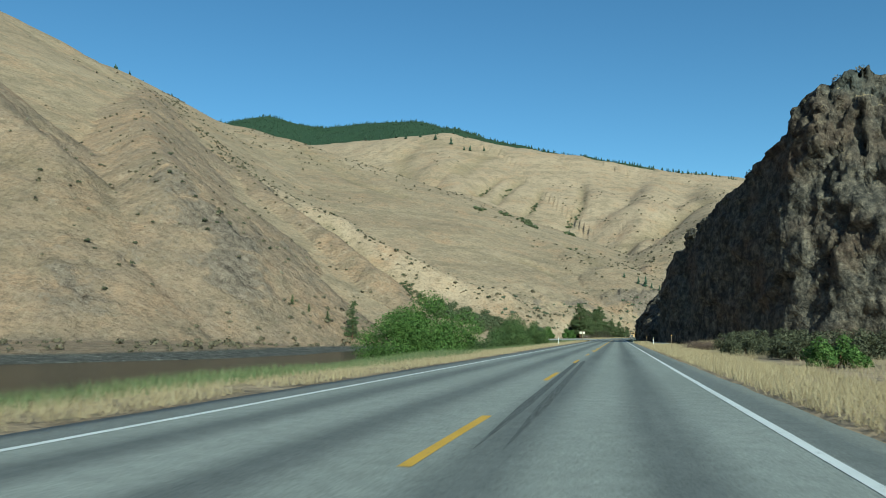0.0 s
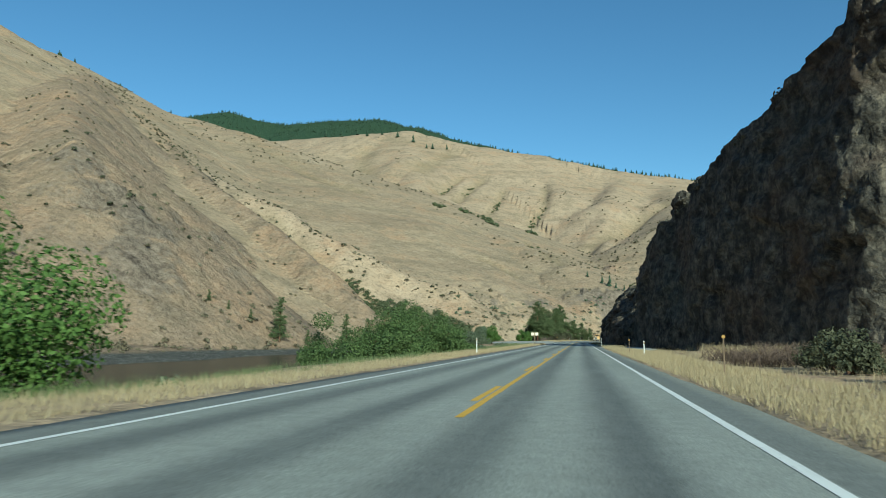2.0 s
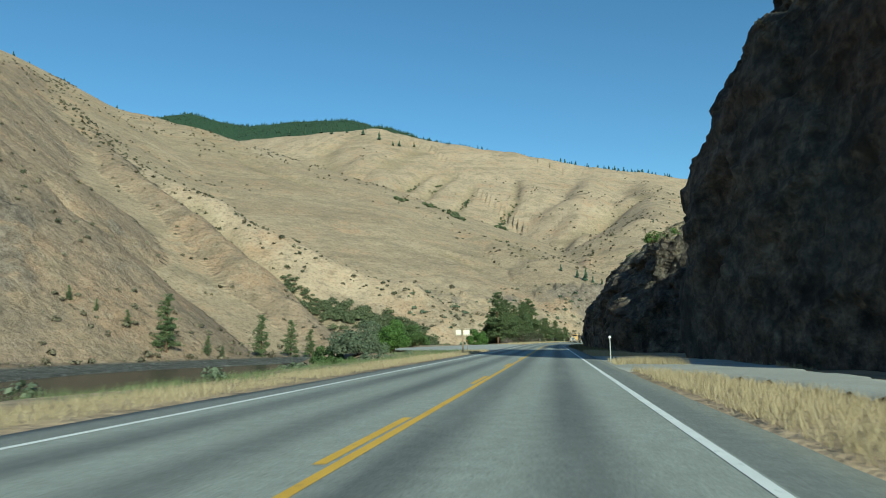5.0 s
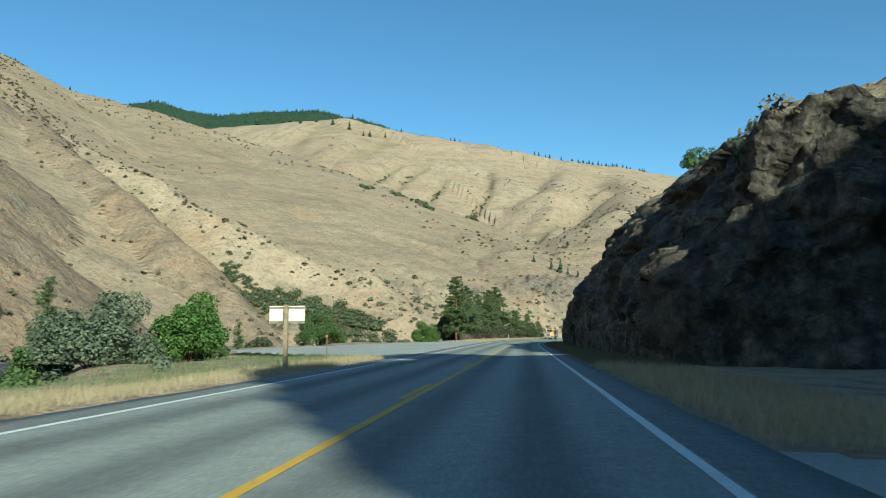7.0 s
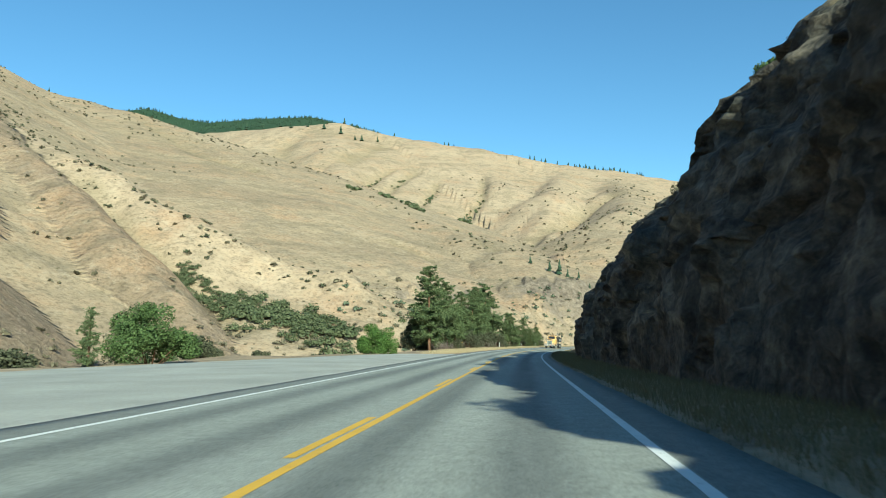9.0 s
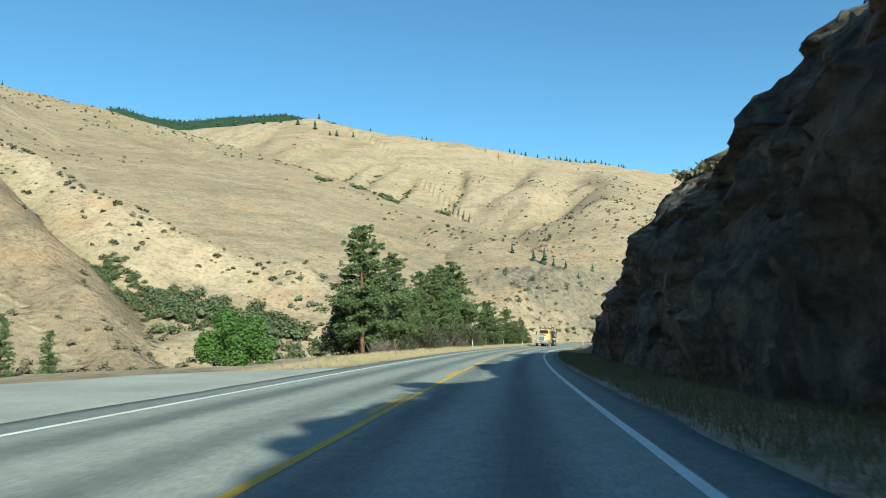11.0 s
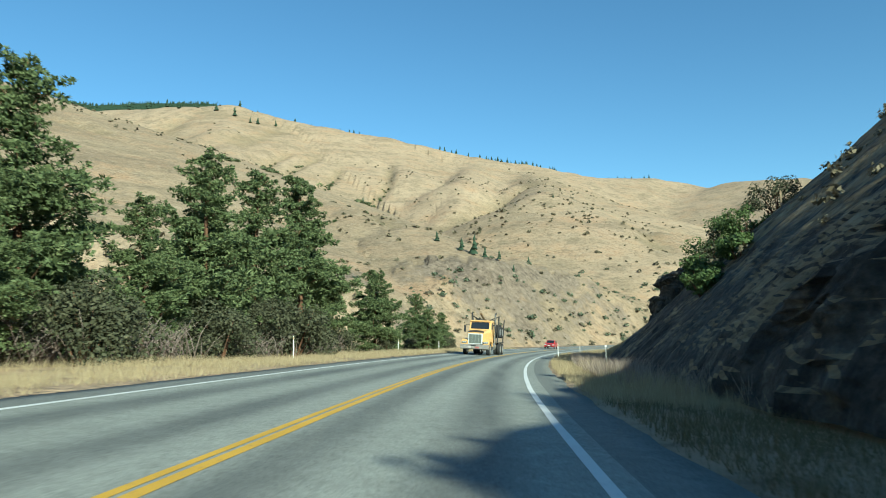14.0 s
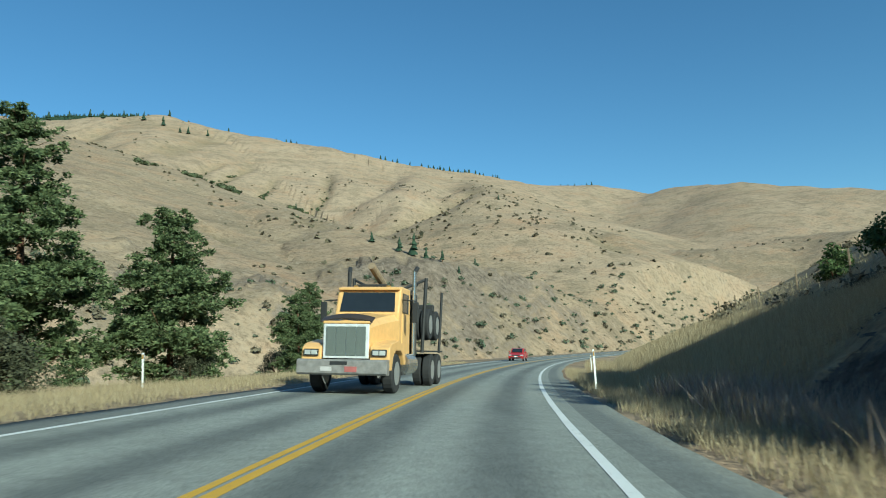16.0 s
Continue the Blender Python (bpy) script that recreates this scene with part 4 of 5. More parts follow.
# roadside shrubs on the cliff side
thorn = set_at(make_bush(31, 4, 3.6, 1.9, LEAF_DULL, 4200, 0.072, "dark tangled shrub in dry verge grass"), 10.4, 55)
for x, y, turn, k in ((11.8, 60, 70, 1.1), (13.5, 65, 130, 1.2), (13.0, 52, 200, 1.0), (15.5, 60, 300, 1.2), (16.5, 68, 20, 1.1), (18.5, 62, 160, 1.2), (11.5, 43, 250, 0.9), (15, 45, 10, 1.1), (19, 52, 90, 1.2)):
    copy_at(thorn, x, y, turn, k)
for x, y, turn, k in ((12.5, 74, 40, 1.1), (14, 79, 190, 1.2), (17, 74, 300, 1.3), (20, 80, 20, 1.3)):
    copy_at(thorn, x, y, turn, k)
dead = set_at(make_dead_brush(33, 4.6, 1.15, 220, "reddish brown dead brush in the field", TWIG_RED), 11.5, 84)
for x, y, turn, k in ((14.5, 88, 60, 1.1), (18, 86, 130, 1.2), (12, 92, 220, 1.0), (16, 95, 310, 1.2), (21, 91, 80, 1.2), (24, 87, 10, 1.2)):
    copy_at(dead, x, y, turn, k)
set_at(make_bush(32, 3, 3, 1.8, LEAF_BRIGHT, 5000, 0.07, "bright green shrub in dry verge grass"), 11.5, 36)

# pines beside the road and across the river
pine_a = set_at(make_pine(21, 15.0, 5.8, "tall open ponderosa pine with bare lower limbs", 0.1, 88, 0.8, 1.7, 0.066), -13.9, 321.5)
pine_b = set_at(make_pine(22, 13.4, 5.0, "dense green ponderosa pine in a roadside row", 0.03, 60, 0.84, 1.6, 0.074), -12.2, 336.4)
pine_c = make_pine(23, 14.0, 4.2, "dark ponderosa pine on the far river bank", 0.05, 40, 0.8, 1.3, 0.09)
for x, y, turn, k, who in ((-7.8, 348, 40, 0.91, pine_b), (-11, 357, 200, 0.96, pine_b), (-5.8, 368, 100, 1.02, pine_a), (-9, 342, 10, 0.62, pine_b), (3, 425, 150, 0.8, pine_b), (7.7, 438, 220, 0.62, pine_b), (-17, 343, 300, 0.8, pine_b), (-6.5, 377, 250, 0.65, pine_b), (-10, 330, 80, 0.55, pine_b), (-7.9, 360, 190, 1.05, pine_b), (-8, 386, 150, 1.0, pine_a), (-12, 403, 20, 0.75, pine_b), (-19, 352, 40, 0.85, pine_b), (-16, 366, 140, 0.95, pine_b)):
    copy_at(who, x, y, turn, k)
pine_d = set_at(make_pine(24, 9.2, 4.3, "short dense ponderosa pine beside the highway", 0.02, 84, 0.95, 1.9, 0.09), -0.8, 387)
copy_at(pine_d, 5.2, 394, 130, 0.55)
set_at(pine_c, -122.4, 326, 20, 1.34, 0.3)
for x, y, turn, k in ((-105.4, 363, 80, 1.12), (-98.5, 375, 140, 1.02), (-93, 382, 10, 0.8), (-148, 312, 200, 0.36), (-141, 316, 60, 0.3), (-134, 322, 250, 0.42), (-116, 342, 90, 0.5), (-113, 347, 120, 0.32)):
    copy_at(pine_c, x, y, turn, k, sink=0.3)


# ---- far trees and scrub ----
def conifer_verts(rng, n):
    """Ragged far conifers, n of them, in unit size: verts (n, k, 3) and the faces of one."""
    tiers, sides = 4, 6
    out, faces = [], []
    for t in range(tiers):
        base = t * (sides + 1)
        for i in range(sides):
            faces.append((base + i, base + (i + 1) % sides, base + sides))
    v = np.zeros((n, tiers * (sides + 1), 3))
    for t in range(tiers):
        z0, z1, r = 0.1 + 0.2 * t, 0.46 + 0.18 * t, 0.23 * (1 - t * 0.2)
        for i in range(sides):
            a = 2 * math.pi * (i + 0.5 * t) / sides
            k = r * (0.65 + 0.7 * rng.random(n))
            v[:, t * (sides + 1) + i] = np.stack([np.cos(a) * k, np.sin(a) * k, z0 + 0.08 * (rng.random(n) - 0.5)], 1)
        v[:, t * (sides + 1) + sides] = np.stack([0.04 * rng.normal(size=n), 0.04 * rng.normal(size=n), np.full(n, z1)], 1)
    return v, np.array(faces)


def scatter_mesh(name, v, faces, x, y, z, k, material, label, category):
    w = v * np.asarray(k)[:, None, None]
    w[:, :, 0] += x[:, None]
    w[:, :, 1] += y[:, None]
    w[:, :, 2] += z[:, None]
    f = (np.arange(len(v))[:, None, None] * v.shape[1] + faces[None]).reshape(-1, faces.shape[1])
    ob = new(name, mesh_of(name, w.reshape(-1, 3), f, material))
    return tagged(ob, label, category, kind="stuff")


rng = np.random.default_rng(5)
n = 5200
fx, fy = rng.uniform(-2500, 700, n), rng.uniform(2550, 3420, n)
keep = rng.random(n) < np.clip((500 - fx) / 500, 0.25, 1)
fx, fy = fx[keep], fy[keep]
v, f = conifer_verts(rng, len(fx))
scatter_mesh("far_forest", v, f, fx, fy, height(fx, fy) - 1, rng.uniform(8, 15, len(fx)), FAR_NEEDLE, "dark green conifer forest on the far ridge", "forest")


for name, x0, x1, n in (("ridge_trees", 35, 330, 80), ("ridge_trees", 430, 570, 26), ("ridge_trees", -300, 30, 16)):
    rx = rng.uniform(x0, x1, n)
    ry = np.interp(rx, [-498, -264, -106, 115, 325, 547, 694], [2080, 2040, 2000, 1980, 1960, 1980, 2000]) + rng.uniform(-6, 45, n)
    v, f = conifer_verts(rng, n)
    scatter_mesh(name, v, f, rx, ry, height(rx, ry) - 1, rng.uniform(7, 15, n), FAR_NEEDLE, "dark conifers in a broken line along the ridge", "forest")


def far_tree(x, y, size, seed):
    r = np.random.default_rng(seed)
    thing = new("far_pine_tree")
    v, f = conifer_verts(r, 1)
    part("crown", mesh_of("crown", v[0] * size, f, FAR_NEEDLE), thing)
    part("trunk", tubes_mesh("trunk", [[(0, 0, -1, 0.03 * size), (0, 0, size * 0.4, 0.02 * size)]], BARK, 5), thing)
    set_at(thing, x, y, 0, 1.0, 0.3)
    return tagged(thing, "solitary dark pine on a dry grass slope", "tree", "pines scattered on the hills")


LONE = [(-1035, 1262, 13), (-1020, 1290, 15), (-1000, 1310, 12), (-988, 1332, 15), (-766, 1248, 8),
        (-501, 1966, 24), (-441, 1908, 24), (-560, 2010, 20), (-600, 1990, 22), (-640, 2020, 22), (-700, 2050, 24), (-760, 2080, 26), (-470, 2060, 18), (-330, 2062, 15), (-214, 2050, 12), (-190, 2048, 16), (-60, 2012, 11), (75, 2000, 13), (-380, 1880, 18), (-395, 1870, 14), (-350, 1930, 16),
        (-962, 1362, 24), (-985, 1366, 16), (-1046, 1280, 17), (-1066, 1200, 12), (-1085, 1090, 12), (28, 650, 11), (22, 656, 7), (33, 648, 6), (39, 640, 5), (45, 634, 4), (10, 672, 6), (60, 690, 4), (-60, 1010, 7), (120, 940, 5)]
for i, (x, y, size) in enumerate(LONE):
    far_tree(x, y, size, 100 + i)


def scrub_mesh(name, x, y, size, leaves, material, label, seed, leaf=0.34, rise=0.32):
    """Many low shrubs as one mass: a few crossing leaf quads each."""
    r = np.random.default_rng(seed)
    z = height(x, y)
    m = len(x)
    d = r.normal(size=(m, leaves, 3))
    d /= np.linalg.norm(d, axis=2)[:, :, None]
    d[:, :, 2] = np.abs(d[:, :, 2])
    p = np.stack([x, y, z + size * rise * 0.4], 1)[:, None] + d * (size * 0.5)[:, None, None] * (0.4 + 0.6 * r.random((m, leaves, 1))) * np.array([1, 1, 0.85])
    v, f = leaf_quads(r, p.reshape(-1, 3), d.reshape(-1, 3), np.repeat(size * leaf, leaves), 0.6)
    ob = new(name, mesh_of(name, v, f, material))
    return tagged(ob, label, "shrubs", kind="stuff")


def along_line(line, n, spread, r):
    a = np.array(line, float)[:, :2]
    d = np.concatenate([[0], np.cumsum(np.hypot(*np.diff(a, axis=0).T))])
    t = r.random(n) ** 1.3 * d[-1]
    return np.interp(t, d, a[:, 0]) + r.normal(size=n) * spread, np.interp(t, d, a[:, 1]) + r.normal(size=n) * spread


xs, ys = [], []
for name, count, spread in (("bushy_spur", 420, 12), ("spur", 150, 20), ("outcrop", 110, 30), ("bench", 160, 25), ("knob", 260, 32), ("flank", 80, 45), ("west_crest", 90, 30), ("knob_back", 60, 30), ("main_rib", 40, 40)):
    a, b = along_line(RIDGES[name][0], count, spread, rng)
    xs.append(a)
    ys.append(b)
a, b = rng.uniform(-900, 500, 5200), rng.uniform(200, 1700, 5200)
keep = (fbm(a, b, 160, 4, 91) > 0.05) & (a < np.interp(b, FAR_BANK_Y, FAR_BANK_X) - 25)
xs.append(a[keep])
ys.append(b[keep])
sx, sy = np.concatenate(xs), np.concatenate(ys)
ok = sx < np.interp(sy, FAR_BANK_Y, FAR_BANK_X) - 15
sx, sy = sx[ok], sy[ok]
scrub_mesh("scrub", sx, sy, rng.uniform(0.5, 2.2, len(sx)) ** 1.05 * (1 + sy / 1400), 14, SCRUB, "scattered dark scrub on dry hillsides", 61)

# green thickets in the ravine between the spurs, and along the foot of the hills
r2 = np.random.default_rng(8)
t = r2.random(260) ** 1.5 * 0.66
gx2 = np.interp(t, [0, 0.35, 0.7, 1], [-74, -118, -160, -235]) + r2.normal(size=260) * np.interp(t, [0, 0.3, 1], [16, 8, 3])
gy2 = np.interp(t, [0, 0.35, 0.7, 1], [470, 482, 502, 545]) + r2.normal(size=260) * np.interp(t, [0, 0.3, 1], [9, 5, 3])
scrub_mesh("ravine_thicket", gx2, gy2, r2.uniform(4.0, 8.5, 260) * np.interp(t, [0, 0.4, 1], [1.1, 0.8, 0.5]), 150, LEAF_RAVINE, "dense olive green thicket in the ravine", 62, 0.075)
fy2 = r2.uniform(90, 860, 640)
fx2 = np.interp(fy2, FAR_BANK_Y, FAR_BANK_X) - np.interp(fy2, [440, 540], [30, 10]) - 38 * r2.random(640) ** 1.5
scrub_mesh("bank_scrub", fx2, fy2, 0.8 + 3.0 * r2.random(640) ** 1.8, 30, SCRUB, "grey brown scrub along the far river bank", 63, 0.18)
xs, ys = zip(along_line(RIDGES["bushy_spur"][0][1:8], 210, 13, r2), along_line(RIDGES["outcrop"][0][:4], 46, 24, r2), along_line(RIDGES["flank"][0][:3], 18, 24, r2), along_line(RIDGES["knob"][0], 90, 30, r2))
sx, sy = np.concatenate(xs), np.concatenate(ys)
ok = sx < np.interp(sy, FAR_BANK_Y, FAR_BANK_X) - 22
scrub_mesh("slope_shrubs", sx[ok], sy[ok], 0.8 + 3.4 * r2.random(ok.sum()) ** 2.2, 44, LEAF_DULL, "dark olive shrubs on the dry spurs", 66, 0.15)
fy3 = r2.uniform(470, 880, 620)
fx3 = np.interp(fy3, FAR_BANK_Y, FAR_BANK_X) - 6 - 62 * r2.random(620) ** 1.3
scrub_mesh("bank_scrub", fx3, fy3, 0.9 + 3.6 * r2.random(620) ** 2, 34, LEAF_GREY, "grey green brush at the foot of the rocky slope", 67, 0.16)
GULLIES = [[(-88, 1390), (-77, 1441), (-62, 1492)], [(-162, 1440), (-160, 1520)], [(-280, 1490), (-272, 1570)], [(-232, 1520), (-226, 1590)], [(-50, 830), (-53, 850)], [(-105, 928), (-114, 976), (-127, 1020)], [(-143, 963), (-152, 984)], [(-175, 950), (-176, 927)], [(-59, 1000), (-62, 1040)]]
parts = [along_line(g, c, 4, r2) for g, c in zip(GULLIES, (40, 26, 14, 16, 6, 60, 26, 20, 30))]
scrub_mesh("gully_scrub", np.concatenate([p[0] for p in parts]), np.concatenate([p[1] for p in parts]), r2.uniform(2.5, 7, sum(len(p[0]) for p in parts)), 24, LEAF_RAVINE, "green scrub in the hillside gullies", 64, 0.22)
bw = 240
bu, bs = r2.uniform(-27, -11, bw), r2.uniform(10, 180, bw)
wx2, wy2 = on_road(bs, bu)
scrub_mesh("bank_weeds", wx2, wy2, r2.uniform(0.5, 1.5, bw), 60, LEAF_GREY, "grey green weeds on the river bank", 65, 0.1)
# shrubs among the roadside pines
under = set_at(make_bush(41, 6, 5, 4.2, LEAF_DULL, 7000, 0.09, "dull olive undergrowth below the pines"), -7.5, 333)
for x, y, turn, k in ((-3.5, 352, 60, 1.1), (-5.5, 343, 140, 0.9), (-3.5, 374, 20, 0.8), (-9, 324, 200, 0.6), (0.5, 386, 100, 0.5), (3, 400, 10, 0.5), (8, 415, 80, 0.6), (-15, 332, 80, 0.8)):
    copy_at(under, x, y, turn, k)


# shrubs and dry grass on top of the road cut
def on_tops(name, count, r):
    v = CLIFF_TOPS[name]
    v = v[(v[:, 0] < 90) & (v[:, 1] > 60) & (v[:, 1] < 470)]
    return v[r.integers(0, len(v), count)]


tops = np.concatenate([on_tops("cliff_south", 130, r2), on_tops("cliff_north", 420, r2)])
k = r2.uniform(0.5, 1.9, len(tops))
d = r2.normal(size=(len(tops), 60, 3))
d /= np.linalg.norm(d, axis=2)[:, :, None]
d[:, :, 2] = np.abs(d[:, :, 2])
v, f = leaf_quads(r2, (tops[:, None] + d * (k * 0.5)[:, None, None] * (0.3 + 0.7 * r2.random((len(tops), 60, 1)))).reshape(-1, 3), d.reshape(-1, 3), np.repeat(k * 0.1, 60), 0.55)
tagged(new("cliff_top_scrub", mesh_of("cliff_top_scrub", v, f, SCRUB)), "low brown scrub on top of the cliffs", "shrubs", kind="stuff")
# taller growth and dead brush at the foot of the pines
tall = set_at(make_bush(42, 6, 5, 6.0, LEAF_DULL, 11000, 0.12, "tall dusty green shrub beside the pines", 50), -14.5, 330)
copy_at(tall, -17.5, 326, 120, 1.05)
copy_at(tall, -6.0, 356, 40, 0.75)
brush = set_at(make_dead_brush(43, 4.5, 2.2, 160, "tangle of dead grey twigs below the pines"), -7.0, 338)
for x, y, turn, k in ((-9.5, 333, 90, 1.0), (-4.6, 346, 200, 0.8), (-11, 319, 30, 0.9), (-2.6, 360, 120, 0.8)):
    copy_at(brush, x, y, turn, k)
EDGE = [(16.1, 207.7, 2.4, LEAF_BRIGHT, "small green tree on the cliff edge"), (17.0, 196.8, 1.9, LEAF_BRIGHT, "green shrub on the cliff edge"), (14.5, 190, 1.3, LEAF_OLIVE, "small shrub on the cliff edge"), (19, 192, 1.4, LEAF_DULL, "dry shrub on the cliff edge"), (15.8, 229.2, 1.8, LEAF_OLIVE, "small shrub on the cliff edge"), (16.5, 216, 1.2, LEAF_DULL, "dry shrub on the cliff edge"), (17, 262, 1.3, LEAF_DULL, "dry shrub on the cliff edge"), (19.5, 276, 1.6, LEAF_OLIVE, "small shrub on the cliff edge"), (17.5, 303, 1.6, LEAF_DULL, "dry shrub on the cliff edge"), (19.3, 319, 2.2, LEAF_OLIVE, "leafy shrub on the road cut edge")]
for i, (x, y) in enumerate(((20.2, 343.5), (21.5, 347), (23.4, 349.5), (25.0, 352.5), (22.6, 344.5), (26.6, 356), (25.4, 348.5), (28.4, 359.5), (29.6, 364), (31.5, 370), (33.5, 377), (29, 353), (35.5, 384), (34.0, 371))):
    EDGE.append((x, y, 2.0 + 0.4 * ((i * 5) % 4), (LEAF_OLIVE, LEAF_OLIVE, LEAF_DULL)[i % 3], "leafy shrub on the road cut slope"))
all_n = np.concatenate([CLIFF_FACES["cliff_north"], CLIFF_TOPS["cliff_north"]])
for x, y, h, leaf, label in EDGE:
    q = all_n[np.argmin(np.hypot(all_n[:, 0] - x, all_n[:, 1] - y))]
    set_at(make_bush(int(y * 10), h * 1.5, h * 1.4, h, leaf, 2000, 0.095, label, 18), q[0], q[1], z=float(q[2]) - 0.2)


def make_rock(seed, w, d, h, label):
    """A blocky, cracked crag with steep sides."""
    bm = bmesh.new()
    bmesh.ops.create_icosphere(bm, subdivisions=5, radius=1.0)
    co = np.array([v.co[:] for v in bm.verts])
    co = np.sign(co) * np.abs(co) ** np.array([0.5, 0.5, 0.42]) * np.array([w, d, h]) / 2
    x, y, z = co.T
    a, b = x + 0.6 * y + 0.25 * z, z + 0.35 * y
    off = 0.9 * cells(a, b, 1.7, seed) + 0.45 * cells(a, b, 0.8, seed + 5) + 0.2 * cells(b, a, 0.35, seed + 9) + 0.8 * fbm(a, b, 2.4, 4, seed + 3)
    k = 1 + 0.3 * off / max(1.0, min(w, d) * 0.35)
    for v, c, q in zip(bm.verts, co, k):
        v.co = Vector((float(c[0] * q), float(c[1] * q), float(c[2] * (0.6 + 0.4 * q))))
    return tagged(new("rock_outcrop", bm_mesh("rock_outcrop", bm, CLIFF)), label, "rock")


# seed, middle x and y, width, depth, foot and top
CRAGS = [(1, 26.5, 361.2, 5.2, 2.6, 1.0, 6.4), (2, 23.9, 360.6, 2.8, 2.2, -0.5, 4.3), (3, 30.4, 362.4, 5.0, 3.6, 2.5, 8.6)]
for seed, x, y, w, d, z0, z1 in CRAGS:
    make_rock(seed, w, d, z1 - z0, "dark blocky crag standing out of the cut slope").matrix_basis = pose(x, y, (z0 + z1) / 2, 0, 0, (8, -6, 12)[seed - 1])
for seed, x, y, w, d, z0, z1 in ((4, 21.0, 150.0, 5.2, 4.6, 15.0, 25.2), (5, 17.9, 150.8, 3.4, 4.0, 13.0, 22.6), (6, 25.2, 150.2, 4.4, 4.2, 15.0, 23.0)):
    make_rock(seed, w, d, z1 - z0, "dark basalt crag on top of the rock outcrop").matrix_basis = pose(x, y, (z0 + z1) / 2, 0, 0, 10)


# ---- dry grass along the road ----
def grass(name, count, s0, s1, u0, u1, tall, material, label, seed, edge=0.0, width=0.0055, gravel=False):
    """Bent slim blades, thicker in patches."""
    r = np.random.default_rng(seed)
    s = r.uniform(s0, s1, count)
    u = u0 + (u1 - u0) * r.random(count)
    x, y = on_road(s, u)
    keep = (fbm(x, y, 1.8, 4, seed) > edge) & (gravel | (~inside(PULL_LEFT, x, y) & ~inside(PULL_RIGHT, x, y)))
    x, y = x[keep], y[keep]
    z = height(x, y)
    m = len(x)
    h = tall * (0.3 + 0.8 * r.random(m)) * (1 + 0.5 * fbm(x, y, 4, 3, seed + 4))
    a = r.random(m) * 6.283
    lean = r.normal(size=(m, 2)) * 0.35 * h[:, None]
    w = width * (0.7 + 0.7 * r.random(m)) * (1 + h)
    dx, dy = np.cos(a) * w, np.sin(a) * w
    v = np.stack([np.stack([x - dx, y - dy, z - 0.03], 1), np.stack([x + dx, y + dy, z - 0.03], 1), np.stack([x + lean[:, 0], y + lean[:, 1], z + h], 1)], 1)
    ob = new(name, mesh_of(name, v.reshape(-1, 3), np.arange(m * 3).reshape(-1, 3), material))
    return tagged(ob, label, "grass", kind="stuff")


grass("verge_grass", 140000, -6, 180, 4.7, 8.8, 0.27, STRAW, "dry straw grass on the verge", 71, -0.42)
# this stretch lies in shade, and its blades are coloured darker for that
grass("verge_grass", 90000, 180, 322, 4.7, 8.6, 0.27, SHADED_GRASS, "olive and brown grass darkened for the shade below the road cut", 84, -0.42)
grass("verge_grass", 60000, 322, 400, 4.7, 8.8, 0.3, STRAW, "dry straw grass on the verge", 85, -0.42)
grass("verge_grass", 190000, -6, 420, -8.4, -5.1, 0.22, STRAW, "dry straw grass on the verge", 72, -0.35)
grass("verge_grass", 90000, -6, 200, -15, -7.5, 0.32, SAGE, "green and straw grass on the river bank", 73, -0.1)
grass("verge_grass", 40000, 2, 48, -17, -7.0, 0.34, SAGE, "grey green weeds and grass on the river bank", 86, -0.5, 0.008)
grass("verge_grass", 60000, 5, 125, 8.5, 22, 0.45, STRAW, "tall dry grass in the field below the cliff", 74, 0.12)
grass("verge_grass", 22000, 70, 122, 17, 24, 0.9, STRAW, "tall dry grass at the foot of the cliff", 78, -0.2)
grass("verge_grass", 60000, 290, 420, -14, -8, 0.35, STRAW, "dry grass below the pines", 75, -0.15)
grass("verge_grass", 60000, 322, 430, 6.2, 11.5, 0.6, STRAW, "tall seeding grass on the slope foot", 76, -0.1)
grass("verge_grass", 40000, 100, 172, 4.6, 8.2, 0.26, STRAW, "dry grass island beside the pullout", 77, 0.0)
grass("verge_grass", 7000, 141.8, 147.5, 4.7, 7.8, 0.36, STRAW, "dry grass tussocks round a reflector post", 87, -0.2, 0.007, True)
grass("verge_grass", 9000, 140, 158, 8.5, 12.5, 0.4, STRAW, "dry grass at the foot of the rock face", 81, 0.0)
grass("verge_grass", 26000, 324, 372, 6.2, 8.9, 0.88, SEED_GRASS, "tall mauve seeding grass at the slope foot", 82, 0.06, 0.007)
grass("verge_grass", 20000, 110, 152, 15, 32, 1.1, STRAW, "tall golden grass in the field", 83, 0.0, 0.012)


# dry grass standing on the far, flatter part of the cut slope
face = CLIFF_FACES["cliff_north"]
face = face[(face[:, 1] > 364) & (face[:, 1] < 450)]
rg = np.random.default_rng(79)
p = np.repeat(face, 7, 0) + rg.normal(size=(len(face) * 7, 3)) * np.array([0.2, 0.2, 0.0])
a, hh = rg.random(len(p)) * 6.283, rg.uniform(0.18, 0.5, len(p))
side = np.stack([np.cos(a), np.sin(a), 0 * a], 1) * 0.012
tips = p + np.stack([rg.normal(size=len(p)) * 0.1, rg.normal(size=len(p)) * 0.1, hh], 1)
v = np.stack([p - side - [0, 0, 0.08], p + side - [0, 0, 0.08], tips], 1).reshape(-1, 3)
tagged(new("slope_grass", mesh_of("slope_grass", v, np.arange(len(v)).reshape(-1, 3), STRAW)), "golden dry grass on the cut slope", "grass", kind="stuff")


